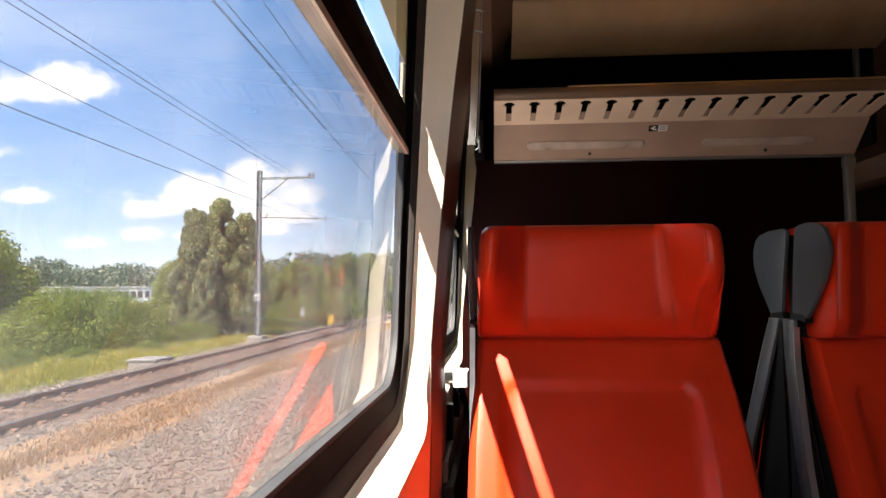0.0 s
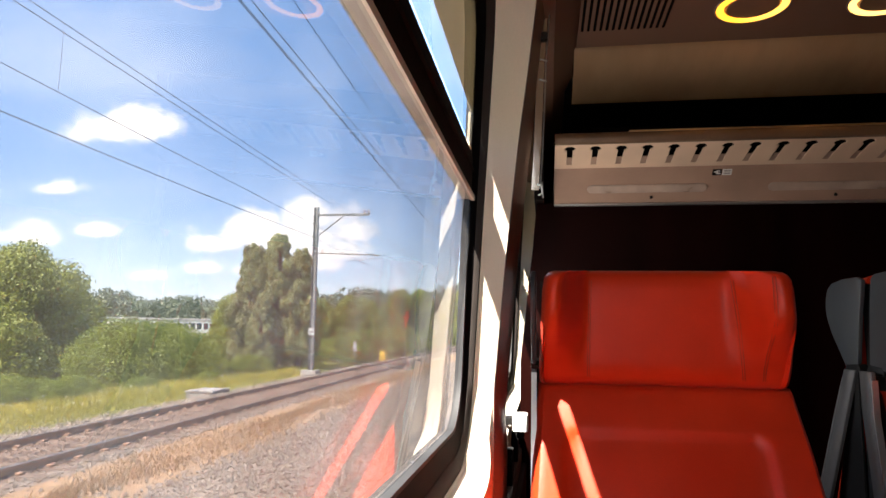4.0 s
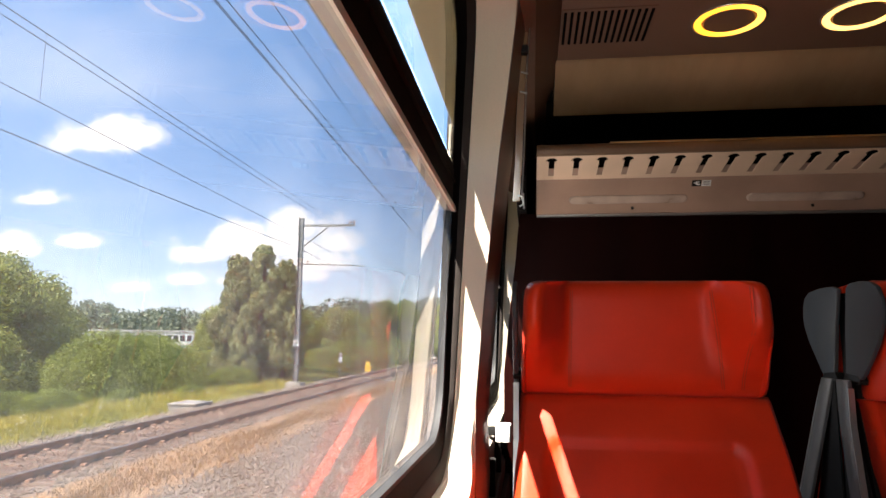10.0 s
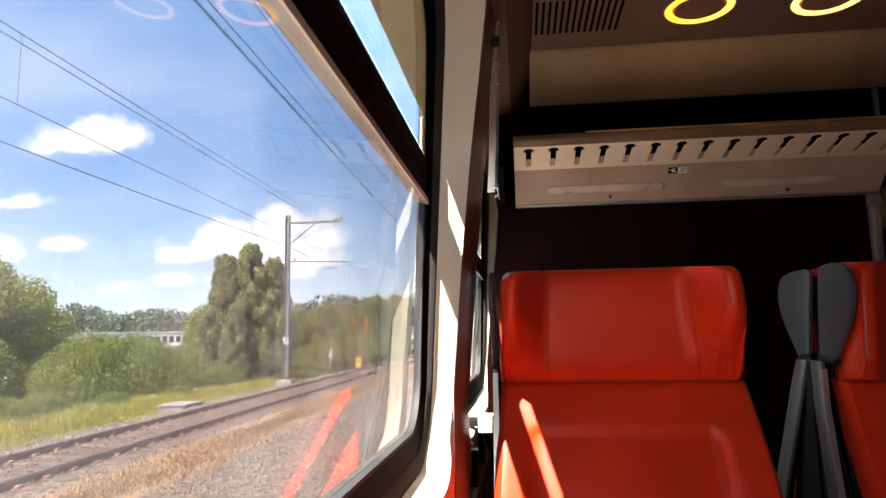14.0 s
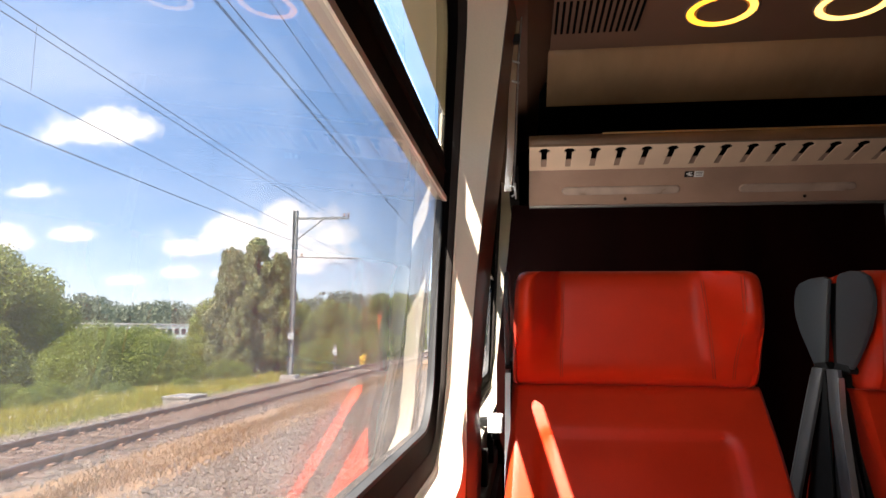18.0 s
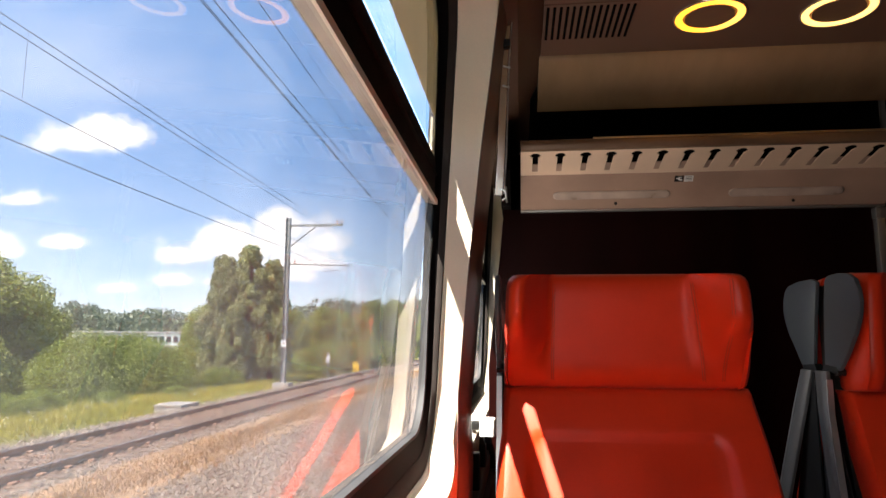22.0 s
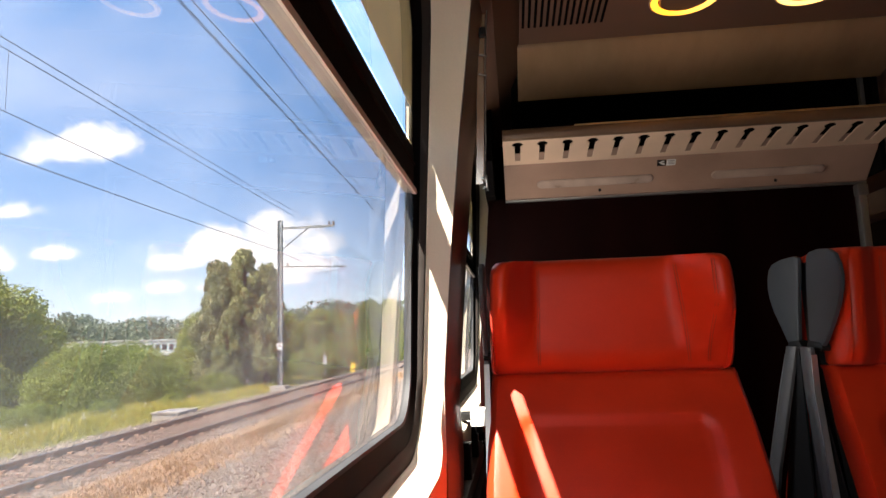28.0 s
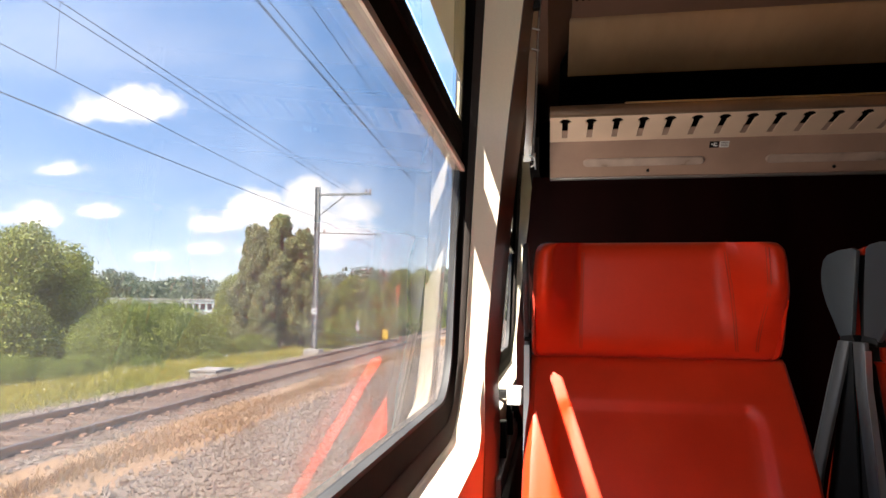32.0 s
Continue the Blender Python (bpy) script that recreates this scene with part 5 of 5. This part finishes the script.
for x0, zs, sag, r in ((-7.45, 5.60, 0.0, 0.0075), (-7.50, 6.85, 0.22, 0.008), (-7.45, 7.05, 0.30, 0.008), (-4.0, 6.52, 0.0, 0.0075), (-4.10, 6.60, 0.0, 0.007), (-4.02, 6.92, 0.20, 0.008),
                       (-3.72, 7.30, 0.10, 0.007), (-9.6, 6.10, 0.35, 0.012)):
    wire("overhead_wire", x0, zs, sag, r, "dark overhead wire running along the track", G)
for x0, lo, hi, sag in ((-7.45, 5.60, 7.05, 0.30), (-4.0, 6.52, 6.92, 0.20)):
    for a, b in zip(MASTS[:3], MASTS[1:4]):
        for k in range(1, 8):
            f = k / 8
            y = a + (b - a) * f
            x = x0 - math.tan(TURN_TRACK) * y
            tagged(mesh_ob("dropper", tube([(x, y, RAIL + lo), (x, y, RAIL + hi - sag * 4 * f * (1 - f))], 0.004, 4), M_WIRE), "thin dropper wire between the overhead wires", "dropper", "droppers")

# ---------------------------------------------------------------- buildings in the distance


def building(x, y, rz, w, d, h, floors, bays, wall_m, label, roof_box=True):
    z0 = ground_z(x, y) - 0.3
    b = thing("building", label, "building", "low buildings beyond the line")
    b.matrix_basis = pose(x, y, z0, 0, 0, rz)
    part("wall", box((-w / 2, 0, 0), (w / 2, d, h)), wall_m, b, smooth=False)
    part("roof", box((-w / 2 - 0.25, -0.25, h), (w / 2 + 0.25, d + 0.25, h + 0.35)), M_ROOF, b, "pale flat roof", smooth=False)
    if roof_box:
        part("roof_plant", box((-w * 0.15, d * 0.3, h + 0.35), (w * 0.12, d * 0.7, h + 2.0)), M_GREYWALL, b, smooth=False)
    fh = h / floors
    for j in range(floors):
        for i in range(bays):
            bw = w / bays
            x0 = -w / 2 + bw * (i + 0.10)
            wdw = part("window", box((x0, -0.06, fh * (j + 0.28)), (x0 + bw * 0.8, 0.02, fh * (j + 0.80))), M_WHITEWALL, b, smooth=False)
            part("pane", box((x0 + 0.06 * bw, -0.09, fh * (j + 0.32)), (x0 + bw * 0.74, -0.05, fh * (j + 0.76))), M_FARPANE, wdw, smooth=False)
    return b


building(-77, 130, 20, 40, 14, 8.5, 3, 30, M_WHITEWALL, "long white office building with rows of dark windows", False)
building(-64, 72, 25, 24, 16, 5.9, 2, 14, M_WHITEWALL, "low white warehouse with a pale flat roof", False)
building(-45, 50, 22, 12, 9, 3.3, 1, 12, M_GREYWALL, "low grey shed with a row of white-framed windows", False)
building(-48, 95, 18, 16, 12, 4.8, 1, 4, M_GREYWALL, "low grey shed with a flat roof beyond the bushes", False)


# ---------------------------------------------------------------- small things beside the line
M_YELLOW = mat("yellow painted steel", (0.80, 0.50, 0.02), 0.5, vary=0.08, scale=6, fine=60, bump=0.06, amount=0.15)
M_LAMPGLASS = mat("dark signal glass", (0.02, 0.02, 0.022), 0.15, vary=0.05, bump=0.0)


def beside(x0, y):
    """A place x0 from the line's own axis at the distance y."""
    x = x0 - math.tan(TURN_TRACK) * y
    return x, y, ground_z(x, y)


x, y, z = beside(-9.35, 44.0)
cabinet = thing("track_cabinet", "small yellow steel cabinet beside the track", "cabinet", at=(x, y, z))
part("base", box((-0.26, -0.22, -0.10), (0.26, 0.22, 0.10), 0.015), M_CONC, cabinet, "concrete base")
part("body", box((-0.20, -0.16, 0.10), (0.20, 0.16, 0.78), 0.02), M_YELLOW, cabinet)
part("lid", box((-0.22, -0.18, 0.78), (0.22, 0.18, 0.83), 0.012), M_YELLOW, cabinet)
part("door", box((-0.16, -0.172, 0.16), (0.16, -0.158, 0.72), 0.006), M_YELLOW, cabinet)


def marker_post(x0, y):
    x, y, z = beside(x0, y)
    p = thing("marker_post", "slim white marker post with small plates beside the track", "post", "marker posts beside the track", at=(x, y, z))
    part("pole", tube([(0, 0, -0.2), (0, 0, 1.55)], 0.028, 8), M_STEEL, p)
    part("white_plate", box((-0.11, -0.040, 1.00), (0.11, -0.028, 1.28), 0.004), M_WHITE, p, "white plate")
    part("dark_bar", box((-0.06, -0.046, 1.11), (0.06, -0.040, 1.16)), M_BLACK, p)
    part("striped_plate", box((-0.08, -0.040, 1.32), (0.08, -0.028, 1.56), 0.004), M_WHITE, p)
    for k in range(3):
        part("stripe", plate([(-0.08, -0.0415, 1.34 + 0.08 * k), (0.08, -0.0415, 1.38 + 0.08 * k), (0.08, -0.0415, 1.41 + 0.08 * k), (-0.08, -0.0415, 1.37 + 0.08 * k)], (0, -0.003, 0)), M_BLACK, p)
    return p


marker_post(-9.25, 36.0)
marker_post(-9.4, 62.0)
x, y, z = beside(-9.7, 19.5)
box_low = thing("cable_pit", "low concrete cable pit with a flat lid beside the track", "concrete pit", at=(x, y, z))
part("walls", box((-0.42, -0.55, -0.12), (0.42, 0.55, 0.20), 0.02), M_CONC, box_low)
part("lid", box((-0.45, -0.58, 0.20), (0.45, 0.58, 0.26), 0.012), M_CONC, box_low)

# rail signal with ladder, far along the line
x, y, z = beside(-9.6, 74.0)
sig = thing("rail_signal", "dark two-part rail signal on a banded post with a ladder", "rail signal", at=(x, y, z))
part("foot", box((-0.35, -0.35, -0.3), (0.35, 0.35, 0.15), 0.02), M_CONC, sig)
for k in range(4):
    part("post_band", tube([(0, 0, 0.15 + 0.55 * k), (0, 0, 0.70 + 0.55 * k)], 0.075, 10), M_WHITE if k % 2 else M_BLACK, sig)
part("post", tube([(0, 0, 2.35), (0, 0, 5.3)], 0.065, 10), M_STEEL, sig)
for z0, z1 in ((3.3, 4.2), (4.25, 5.5)):
    head = part("signal_head", box((-0.30, -0.10, z0), (0.30, 0.02, z1), 0.09, seg=3), M_BLACK, sig, "black signal head")
    for k in range(2):
        zc = z0 + (z1 - z0) * (0.32 + 0.36 * k)
        lens = part("lens", tube([(0, -0.104, zc), (0, -0.118, zc)], 0.10, 14), M_LAMPGLASS, head, "dark signal lens")
for sx in (-0.16, 0.16):
    part("ladder_rail", tube([(sx, 0.35, 0.1), (sx, 0.20, 4.6)], 0.018, 6), M_STEEL, sig)
for k in range(14):
    f = (k + 0.5) / 14
    part("rung", tube([(-0.16, 0.35 - 0.15 * f, 0.1 + 4.5 * f), (0.16, 0.35 - 0.15 * f, 0.1 + 4.5 * f)], 0.012, 5), M_STEEL, sig)
